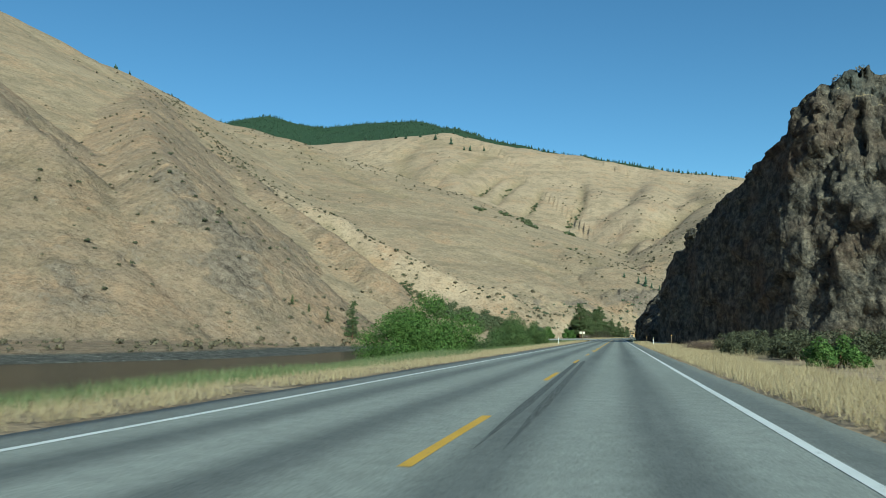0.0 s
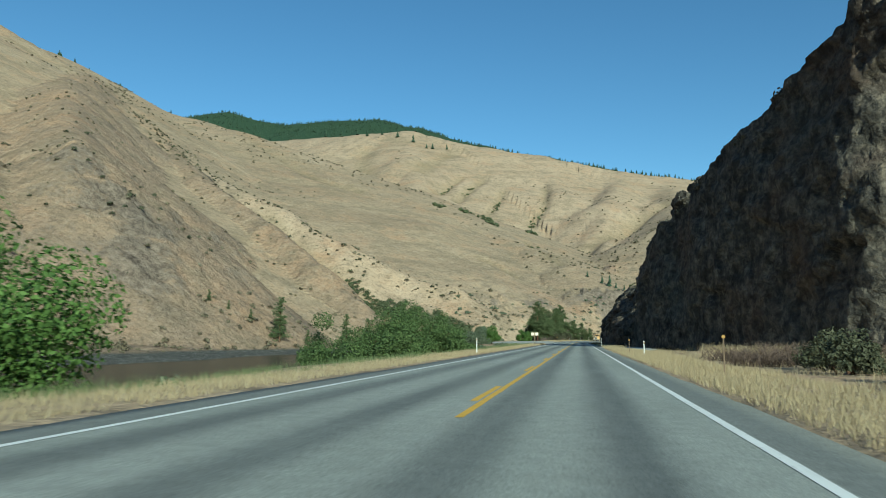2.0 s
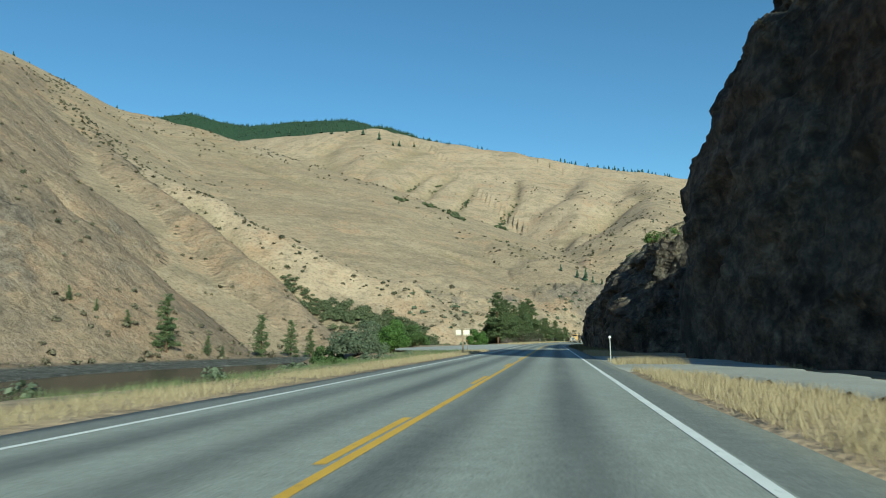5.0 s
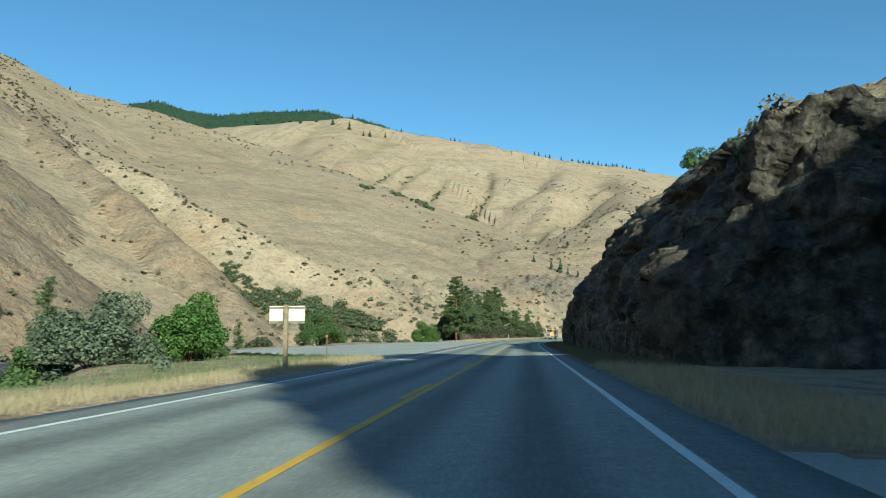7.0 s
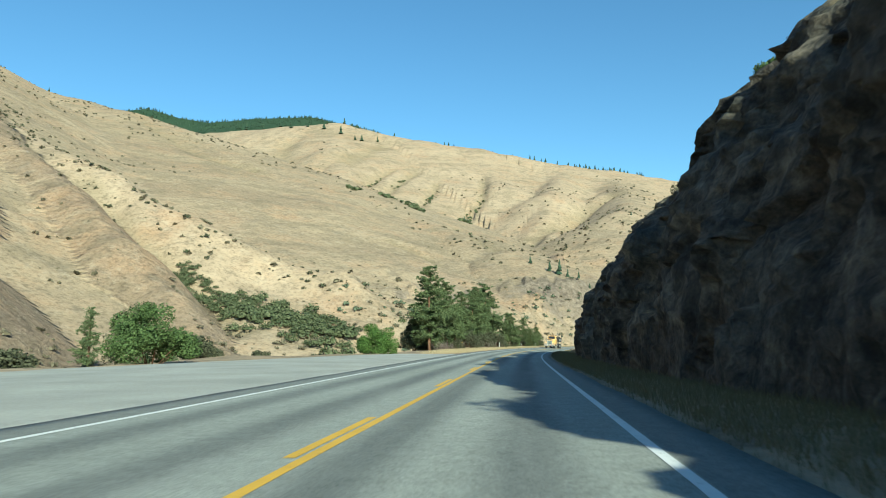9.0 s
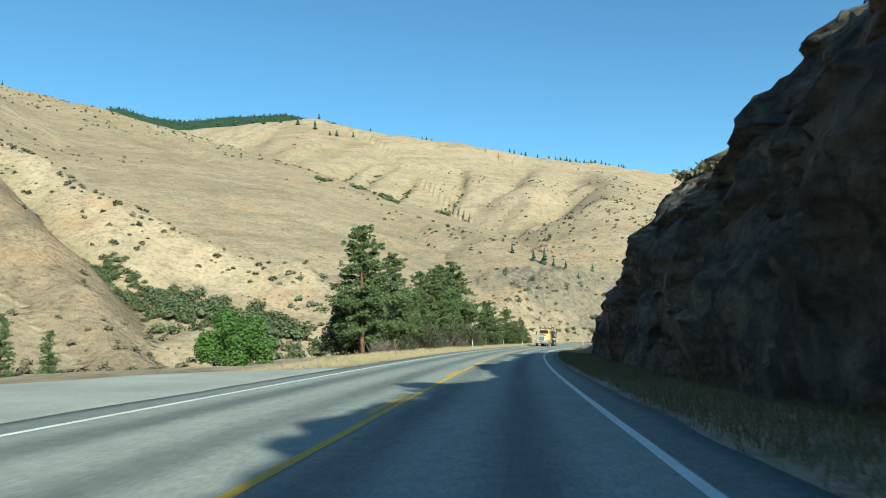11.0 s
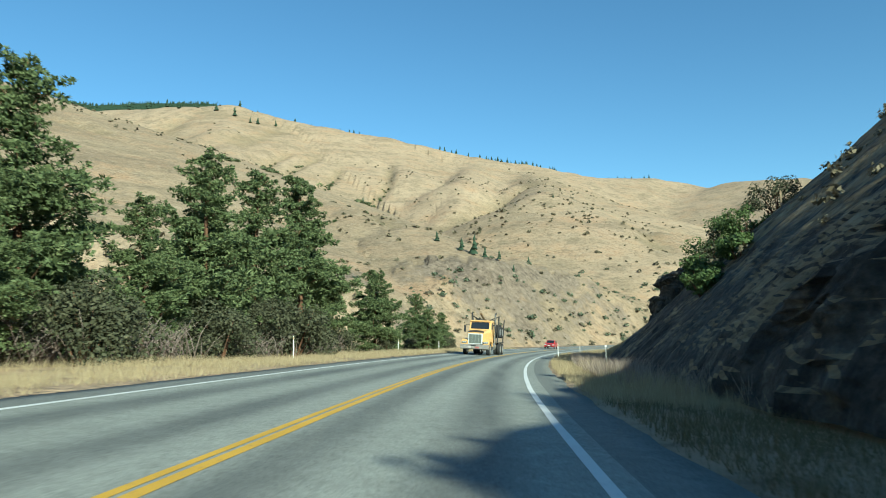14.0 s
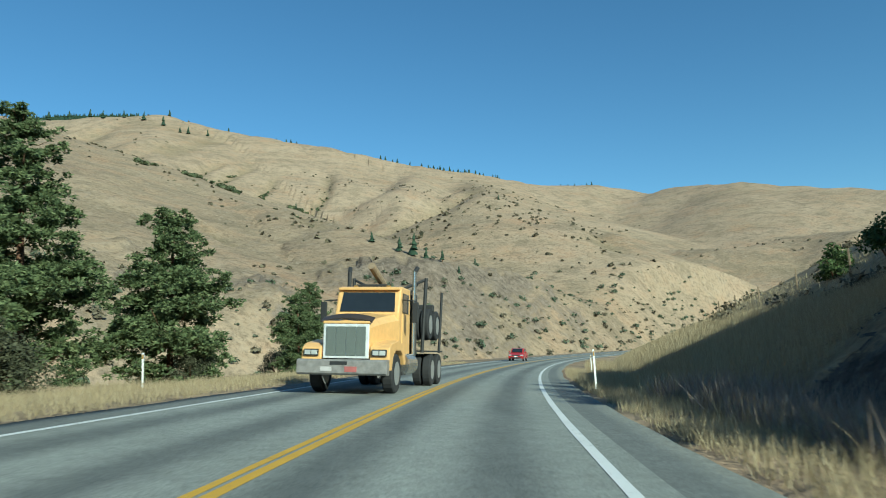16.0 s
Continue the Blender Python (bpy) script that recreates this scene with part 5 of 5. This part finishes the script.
# ---- shaping helpers for made things ----
def box_bm(x0, x1, y0, y1, z0, z1, bevel=0.0, taper=None, bm=None):
    """A box; taper: scale of the top in x and y. Joined to bm when one is given."""
    b = bmesh.new()
    bmesh.ops.create_cube(b, size=1.0)
    cx, cy, cz = (x0 + x1) / 2, (y0 + y1) / 2, (z0 + z1) / 2
    for v in b.verts:
        kx, ky = taper if taper and v.co.z > 0 else (1, 1)
        v.co = Vector((cx + v.co.x * (x1 - x0) * kx, cy + v.co.y * (y1 - y0) * ky, cz + v.co.z * (z1 - z0)))
    if bevel:
        bmesh.ops.bevel(b, geom=list(b.edges), offset=bevel, segments=2, affect="EDGES", profile=0.6)
    return b


def prism_bm(profile, x0, x1, bevel=0.0):
    """A profile of (y, z) points pulled from x0 to x1."""
    b = bmesh.new()
    a = [b.verts.new((x0, y, z)) for y, z in profile]
    c = [b.verts.new((x1, y, z)) for y, z in profile]
    n = len(profile)
    b.faces.new(a)
    b.faces.new(c[::-1])
    for i in range(n):
        b.faces.new((a[i], c[i], c[(i + 1) % n], a[(i + 1) % n]))
    bmesh.ops.recalc_face_normals(b, faces=list(b.faces))
    if bevel:
        bmesh.ops.bevel(b, geom=list(b.edges), offset=bevel, segments=2, affect="EDGES", profile=0.6)
    return b


def lathe_bm(profile, axis="x", n=24):
    """Rings of (along, radius) turned about an axis through the origin."""
    b = bmesh.new()
    rings = []
    for d, r in profile:
        ring = []
        for i in range(n):
            a = 2 * math.pi * i / n
            c, s_ = r * math.cos(a), r * math.sin(a)
            ring.append(b.verts.new((d, c, s_) if axis == "x" else (c, s_, d)))
        rings.append(ring)
    for p, q in zip(rings, rings[1:]):
        for i in range(n):
            b.faces.new((p[i], p[(i + 1) % n], q[(i + 1) % n], q[i]))
    b.faces.new(rings[0][::-1])
    b.faces.new(rings[-1])
    bmesh.ops.recalc_face_normals(b, faces=list(b.faces))
    return b


def rod_bm(a, c, r, n=8):
    """A round bar from a to c."""
    a, c = Vector(a), Vector(c)
    m = Matrix.Translation((a + c) / 2) @ (c - a).to_track_quat("Z", "Y").to_matrix().to_4x4()
    b = bmesh.new()
    bmesh.ops.create_cone(b, cap_ends=True, segments=n, radius1=r, radius2=r, depth=(c - a).length, matrix=m)
    return b


def made(name, bm, material, parent, label="", smooth=False, at=None):
    ob = part(name, bm_mesh(name, bm, material, smooth), parent, label)
    if at:
        ob.location = at
    return ob


CREAM, TIMBER, STEEL = mat_plain("cream_sign_board", (0.72, 0.66, 0.55), 0.7), mat_plain("weathered_timber", (0.27, 0.2, 0.13), 0.9, vary=0.3), mat_plain("galvanised_steel", (0.42, 0.42, 0.4), 0.45, 0.8)
WHITE_PLASTIC, REFLECTOR = mat_plain("white_plastic", (0.75, 0.75, 0.72), 0.5), mat_plain("amber_reflector", (0.35, 0.2, 0.05), 0.4)
BROWN_POST = mat_plain("brown_steel_post", (0.16, 0.11, 0.07), 0.7)


def make_sign():
    """Two boards held by battens on one timber post."""
    t = new("roadside_sign")
    made("board", box_bm(-0.66, -0.04, -0.012, 0.012, 1.68, 2.32, 0.004), CREAM, t)
    made("board", box_bm(0.02, 0.66, -0.012, 0.012, 1.68, 2.32, 0.004), CREAM, t)
    for z in (1.74, 2.26):
        made("batten", box_bm(-0.66, 0.66, -0.045, -0.013, z - 0.03, z + 0.03, 0.005), TIMBER, t)
    made("post", box_bm(-0.075, 0.075, -0.2, -0.05, -0.4, 2.36, 0.01), TIMBER, t, "weathered timber post")
    return tagged(t, "blank cream double sign board on a timber post", "sign")


def make_delineator(kind, h=1.25):
    t = new("delineator_post")
    if kind == "white":
        made("post", box_bm(-0.03, 0.03, -0.012, 0.012, -0.2, h, 0.004), WHITE_PLASTIC, t)
        made("reflector", box_bm(-0.024, 0.024, -0.017, -0.0125, h - 0.2, h - 0.06, 0.002), REFLECTOR, t)
    else:
        made("post", box_bm(-0.022, 0.022, -0.02, 0.02, -0.2, h, 0.004), BROWN_POST if kind == "brown" else STEEL, t)
        disc = lathe_bm([(-0.006, 0.06), (0.006, 0.06)], "x", 16)
        bmesh.ops.rotate(disc, verts=disc.verts, cent=(0, 0, 0), matrix=Matrix.Rotation(radians(90), 3, "Z"))
        made("reflector", disc, REFLECTOR if kind == "brown" else WHITE_PLASTIC, t, at=(0, -0.03, h - 0.06))
    names = {"white": "slim white plastic delineator post in grass", "brown": "brown steel post with an amber reflector", "steel": "steel post with a round white reflector"}
    return tagged(t, names[kind], "delineator")


set_at(make_sign(), -6.3, 177.2, 4, z=0.0)
for x, y, kind, h in ((-6.7, 184, "brown", 1.3), (4.9, 143.8, "steel", 1.45), (-5.6, 94.5, "white", 1.2), (5.75, 100.8, "brown", 1.2), (6.3, 94, "white", 1.1), (15.4, 346.5, "steel", 1.5), (6.6, 67.5, "brown", 1.4), (16.9, 370, "white", 1.35), (-2.0, 345, "white", 1.3), (2.5, 372, "white", 1.2), (6.5, 392, "white", 1.2), (-5.5, 292, "brown", 1.3), (23.5, 392, "white", 1.2)):
    set_at(make_delineator(kind, h), x, y)


def make_fence_post(h):
    t = new("fence_post")
    made("post", box_bm(-0.05, 0.05, -0.05, 0.05, -0.4, h, 0.012), TIMBER, t)
    return tagged(t, "weathered fence post on the grassy slope", "fence post", "fence posts on the slope")


tops_n = CLIFF_TOPS["cliff_north"]
for i in range(9):
    x, y = on_road(352 + 9 * i, 19.5)
    q = tops_n[np.argmin(np.hypot(tops_n[:, 0] - x, tops_n[:, 1] - y))]
    set_at(make_fence_post(1.2 + 0.1 * (i % 3)), float(q[0]), float(q[1]), 12 * i, z=float(q[2]))

# skid marks of two tyres
k = Mat("tyre_rubber_marks", 0.8, spec=0.2)
RUBBER_MARK = k.done(k.ramp(k.noise(5, 5, 0.7, k.coord(6, 0.3, 1)), [(0.35, (0.06, 0.062, 0.06)), (0.65, (0.145, 0.15, 0.142))]))
for name, a, b in (("skid_mark_1", 0.5, -0.02), ("skid_mark_2", 0.8, 0.24)):
    s = np.linspace(7, 33, 60)
    u = a + (b - a) * ((s + 2) / 40)
    w = 0.085 * np.clip(np.minimum((s - 6.5) * 0.2, (34 - s) * 0.4), 0.05, 1)
    x0, y0 = on_road(s, u - w)
    x1, y1 = on_road(s, u + w)
    v = np.stack([np.stack([x0, y0, 0 * s + 0.0035], 1), np.stack([x1, y1, 0 * s + 0.0035], 1)], 1)
    tagged(new(name, mesh_of(name, v.reshape(-1, 3), grid_faces(60, 2)[:, ::-1], RUBBER_MARK)), "dark tyre skid mark on asphalt", "skid mark", kind="structure")

# ---- log truck ----
TRUCK_YELLOW = mat_plain("yellow_truck_paint", (0.74, 0.44, 0.17), 0.35, vary=0.08, spec=0.5)
CHROME, BLACK_STEEL = mat_plain("dull_chrome", (0.6, 0.6, 0.58), 0.25, 0.9), mat_plain("black_steel", (0.03, 0.03, 0.03), 0.6)
TYRE, RIM = mat_plain("tyre_rubber", (0.03, 0.03, 0.031), 0.85), mat_plain("grey_wheel_rim", (0.4, 0.4, 0.39), 0.5, 0.5)
BUMPER, GRILLE = mat_plain("grey_steel_bumper", (0.3, 0.28, 0.26), 0.5, 0.3, 0.25), mat_plain("grille_mesh", (0.17, 0.19, 0.17), 0.5, 0.3, 0.3, 60)
DARK_GLASS, LAMP_GLASS = mat_plain("dark_windscreen_glass", (0.02, 0.025, 0.03), 0.06, 0.0, 0.1, 2, 0.6), mat_plain("headlamp_glass", (0.6, 0.62, 0.6), 0.15, 0.3)
BUMPER_PLATE = mat_plain("dusty_white_plate", (0.5, 0.47, 0.45), 0.6)
RED_PLATE = mat_plain("red_plate", (0.4, 0.13, 0.12), 0.6)
HOOD_GUARD = mat_plain("dark_brown_guard", (0.055, 0.04, 0.03), 0.4)
BRIGHT_CHROME = mat_plain("polished_surround", (0.85, 0.85, 0.83), 0.35, 0.3)


def make_wheel(parent, x, y, z, r, w, name="wheel"):
    """A tyre with rounded shoulders and a dished rim."""
    tyre = made(name, lathe_bm([(-w / 2, r * 0.62), (-w / 2, r * 0.93), (-w * 0.38, r), (w * 0.38, r), (w / 2, r * 0.93), (w / 2, r * 0.62)]), TYRE, parent, "black tyre", False, (x, y, z))
    rim = lathe_bm([(-w * 0.52, r * 0.6), (-w * 0.3, r * 0.5), (-w * 0.25, r * 0.2), (-w * 0.45, r * 0.16), (w * 0.45, r * 0.16), (w * 0.25, r * 0.2), (w * 0.3, r * 0.5), (w * 0.52, r * 0.6)], "x", 20)
    made("rim", rim, RIM, tyre, "grey steel rim")
    return tyre


def make_truck():
    """A bonneted log truck facing -y, its trailer carried on its back; the origin under the front axle."""
    t = new("log_truck")
    Y = TRUCK_YELLOW
    hood = bmesh.new()
    rows = [(-0.95, 0.62, 0.95, 1.92), (-0.6, 0.68, 0.95, 2.0), (0.2, 0.8, 0.95, 2.12), (0.95, 0.95, 0.95, 2.22)]
    rings = []
    for y, hw, z0, z1 in rows:
        rings.append([hood.verts.new(p) for p in ((-hw, y, z0), (-hw, y, z1 - 0.22), (-hw * 0.85, y, z1 - 0.05), (0, y, z1), (hw * 0.85, y, z1 - 0.05), (hw, y, z1 - 0.22), (hw, y, z0))])
    for p, q in zip(rings, rings[1:]):
        for i in range(6):
            hood.faces.new((p[i], p[i + 1], q[i + 1], q[i]))
    hood.faces.new(rings[0][::-1])
    hood.faces.new(rings[-1])
    bmesh.ops.recalc_face_normals(hood, faces=list(hood.faces))
    made("hood", hood, Y, t)
    arch = bmesh.new()
    lo = [[arch.verts.new((0.7 * f, y, 1.88 + lift + 0.1 * (1 - f * f))) for f in (-1, -0.6, -0.2, 0.2, 0.6, 1)] for y, lift in ((-1.0, 0.0), (-0.72, 0.13))]
    for i in range(5):
        arch.faces.new((lo[0][i], lo[0][i + 1], lo[1][i + 1], lo[1][i]))
    made("bug_deflector", bmesh_thick(arch, 0.03), HOOD_GUARD, t, "dark brown hood deflector")
    made("hood_lip", box_bm(-0.64, 0.64, -1.0, -0.93, 1.83, 1.9, 0.02), Y, t)
    frame = made("grille_frame", box_bm(-0.62, 0.62, -1.0, -0.94, 0.92, 1.82, 0.02), BRIGHT_CHROME, t, "bright polished grille surround")
    for i in range(4):
        made("grille_panel", box_bm(-0.54 + 0.272 * i, -0.28 + 0.272 * i, -1.02, -1.002, 0.99, 1.75, 0.006), GRILLE, frame)
    made("bumper", prism_bm([(-1.3, 0.5), (-1.36, 0.55), (-1.36, 0.86), (-1.28, 0.9), (-1.05, 0.9), (-1.05, 0.5)], -1.2, 1.2, 0.015), BUMPER, t, "worn grey steel bumper")
    made("plate", box_bm(-0.55, -0.25, -1.375, -1.362, 0.6, 0.71, 0.003), BUMPER_PLATE, t, "white plate")
    made("plate", box_bm(0.1, 0.42, -1.375, -1.362, 0.58, 0.72, 0.003), RED_PLATE, t, "red plate")
    made("tow_box", box_bm(-0.3, 0.16, -1.37, -1.362, 0.76, 0.85, 0.003), BLACK_STEEL, t)
    for sx in (-1, 1):
        arc = [(-1.05, 0.62), (-1.0, 1.2), (-0.75, 1.32), (0.0, 1.42), (0.55, 1.34), (0.85, 1.1), (0.95, 0.75), (0.75, 0.75), (0.55, 1.02), (0.3, 1.14), (-0.3, 1.14), (-0.6, 0.95), (-0.7, 0.62)]
        made("fender", prism_bm(arc, *sorted((sx * 0.66, sx * 1.19)), 0.03), Y, t)
        lamp = made("headlight", box_bm(*sorted((sx * 0.72, sx * 1.12)), -1.08, -1.02, 0.98, 1.16, 0.02), BLACK_STEEL, t)
        made("lens", box_bm(*sorted((sx * 0.75, sx * 0.91)), -1.1, -1.075, 1.01, 1.13, 0.01), LAMP_GLASS, lamp)
        made("lens", box_bm(*sorted((sx * 0.93, sx * 1.09)), -1.1, -1.075, 1.01, 1.13, 0.01), LAMP_GLASS, lamp)
        make_wheel(t, sx * 1.0, 0, 0.53, 0.53, 0.3, "front_wheel")
        made("fuel_tank", rod_bm((sx * 0.95, 1.1, 0.75), (sx * 0.95, 2.3, 0.75), 0.32, 18), CHROME, t, "dull chrome fuel tank")
        stack = made("exhaust_stack", rod_bm((sx * 1.05, 2.55, 0.8), (sx * 1.05, 2.55, 3.6), 0.065, 14), CHROME if sx > 0 else BLACK_STEEL, t, "upright exhaust stack")
        made("stack_tip", rod_bm((sx * 1.05, 2.56, 3.56), (sx * 1.1, 2.75, 3.74), 0.068, 14), BLACK_STEEL, stack, "bent dark tip")
        mirror = made("mirror", box_bm(*sorted((sx * 1.3, sx * 1.48)), 1.15, 1.22, 1.95, 2.55, 0.02), BLACK_STEEL, t)
        made("mirror_arm", rod_bm((sx * 0.95, 1.25, 2.62), (sx * 1.4, 1.2, 2.58), 0.018), BLACK_STEEL, mirror)
    cab = [(0.95, 0.85), (0.95, 2.2), (1.22, 2.95), (1.35, 3.02), (2.4, 3.02), (2.45, 2.9), (2.45, 0.85)]
    made("cab", prism_bm(cab, -0.96, 0.96, 0.06), Y, t)
    made("roof_bar", box_bm(-0.5, 0.5, 1.45, 1.6, 3.02, 3.1, 0.02), BLACK_STEEL, t, "black bar on the cab roof")
    glass = bmesh.new()
    q = [glass.verts.new(p) for p in ((-0.82, 0.945, 2.26), (0.82, 0.945, 2.26), (0.78, 1.15, 2.83), (-0.78, 1.15, 2.83))]
    glass.faces.new(q)
    made("windscreen", bmesh_thick(glass, 0.02), DARK_GLASS, t, "dark glass windscreen")
    made("sun_visor", box_bm(-0.92, 0.92, 1.08, 1.3, 2.9, 2.97, 0.015), Y, t)
    for sx in (-1, 1):
        made("door", box_bm(*sorted((sx * 0.94, sx * 0.985)), 1.3, 2.25, 0.95, 2.2, 0.015), Y, t)
        made("side_window", box_bm(*sorted((sx * 0.94, sx * 0.975)), 1.35, 2.15, 2.24, 2.82, 0.03), DARK_GLASS, t, "dark side window")
        made("roof_lamp", box_bm(sx * 0.5 - 0.06, sx * 0.5 + 0.06, 1.4, 1.5, 3.0, 3.06, 0.015), REFLECTOR, t)
        made("frame_rail", box_bm(sx * 0.45 - 0.05, sx * 0.45 + 0.05, -0.9, 6.9, 0.78, 1.02, 0.01), BLACK_STEEL, t)
        for y in (4.9, 6.2):
            for k in (0.78, 1.1):
                make_wheel(t, sx * k, y, 0.53, 0.53, 0.27, "rear_wheel")
        for y in (4.75, 6.05):
            for k in (0.72, 1.04):
                make_wheel(t, sx * k, y, 2.05, 0.52, 0.27, "trailer_wheel")
        made("mudguard", box_bm(sx * 0.95 - 0.3, sx * 0.95 + 0.3, 4.3, 6.8, 1.12, 1.17, 0.01), BLACK_STEEL, t)
        made("bunk_stake", rod_bm((sx * 1.12, 3.6, 1.1), (sx * 1.22, 3.6, 3.5), 0.06), BLACK_STEEL, t)
        made("bunk_stake", rod_bm((sx * 1.1, 6.9, 1.1), (sx * 1.18, 6.9, 3.3), 0.05), BLACK_STEEL, t)
        made("bunk_brace", rod_bm((sx * 1.2, 3.6, 3.45), (sx * 0.35, 3.3, 3.05), 0.045), BLACK_STEEL, t)
        made("bunk_brace", rod_bm((sx * 0.95, 3.55, 3.3), (sx * 0.55, 3.4, 2.75), 0.035), BLACK_STEEL, t)
    made("headache_rack", box_bm(-1.1, 1.1, 2.75, 2.83, 1.0, 2.9, 0.02), BLACK_STEEL, t)
    made("trailer_frame", box_bm(-0.5, 0.5, 3.4, 6.9, 1.75, 2.0, 0.03), BLACK_STEEL, t)
    made("trailer_bolster", box_bm(-1.15, 1.15, 5.3, 5.55, 2.5, 2.75, 0.03), BLACK_STEEL, t)
    reach = rod_bm((0.1, 5.5, 2.3), (-0.25, 2.2, 3.75), 0.12, 12)
    made("trailer_reach", reach, TIMBER, t, "rusty tubular trailer reach")
    made("axle", rod_bm((-0.95, 0, 0.53), (0.95, 0, 0.53), 0.07), BLACK_STEEL, t)
    made("steps", box_bm(-1.1, 1.1, 0.95, 1.35, 0.45, 0.55, 0.02), BLACK_STEEL, t)
    return tagged(t, "yellow log truck carrying its folded trailer", "truck")


def bmesh_thick(bm, d):
    bmesh.ops.recalc_face_normals(bm, faces=list(bm.faces))
    bmesh.ops.solidify(bm, geom=list(bm.faces), thickness=d)
    return bm


def put_on_road(ob, s, u):
    x, y = on_road(s, u)
    th = float(np.interp(s, ROAD_S, _th))
    e = float(bank(s))
    ob.matrix_basis = pose(float(x), float(y), -e * u + 0.005, 0, math.degrees(math.atan(e)), -math.degrees(th))
    return ob


truck = put_on_road(make_truck(), 368.0, -1.85)
truck.matrix_basis = truck.matrix_basis @ pose(0, 0, 0, 0, 0, -3.5)

# ---- red car ----
RED_PAINT = mat_plain("red_car_paint", (0.42, 0.03, 0.03), 0.25, 0.0, 0.05, 3, 0.6)


def make_car():
    """A small hatchback facing -y."""
    t = new("car")
    side = [(-2.0, 0.3), (-2.05, 0.55), (-1.95, 0.72), (-1.1, 0.92), (-0.95, 0.95), (1.75, 0.98), (1.98, 0.85), (2.0, 0.4), (1.9, 0.28)]
    made("body", prism_bm(side, -0.86, 0.86, 0.06), RED_PAINT, t)
    cabin = [(-1.0, 0.93), (-0.35, 1.4), (0.0, 1.46), (1.1, 1.44), (1.45, 1.35), (1.85, 0.95)]
    roof = prism_bm(cabin, -0.72, 0.72, 0.05)
    made("cabin", roof, RED_PAINT, t)
    g = bmesh.new()
    q = [g.verts.new(p) for p in ((-0.62, -0.98, 0.98), (0.62, -0.98, 0.98), (0.56, -0.4, 1.395), (-0.56, -0.4, 1.395))]
    g.faces.new(q)
    made("windscreen", bmesh_thick(g, 0.02), DARK_GLASS, t, "dark glass windscreen")
    for sx in (-1, 1):
        made("side_window", prism_bm([(-0.75, 1.0), (-0.3, 1.33), (1.05, 1.36), (1.5, 1.02)], *sorted((sx * 0.7, sx * 0.735)), 0.01), DARK_GLASS, t, "dark side window")
        made("headlight", box_bm(*sorted((sx * 0.5, sx * 0.82)), -2.06, -1.94, 0.6, 0.74, 0.03), LAMP_GLASS, t)
        made("mirror", box_bm(*sorted((sx * 0.86, sx * 1.0)), -0.72, -0.6, 0.98, 1.1, 0.02), RED_PAINT, t)
        for y in (-1.3, 1.25):
            make_wheel(t, sx * 0.78, y, 0.31, 0.31, 0.2)
    made("grille", box_bm(-0.45, 0.45, -2.06, -2.02, 0.58, 0.7, 0.01), BLACK_STEEL, t)
    made("lower_grille", box_bm(-0.6, 0.6, -2.06, -2.0, 0.34, 0.46, 0.02), BLACK_STEEL, t)
    made("plate", box_bm(-0.2, 0.2, -2.075, -2.062, 0.47, 0.57, 0.003), WHITE_PLASTIC, t, "white plate")
    return tagged(t, "small red car on the far lane", "car")


put_on_road(make_car(), 433, -2.0)
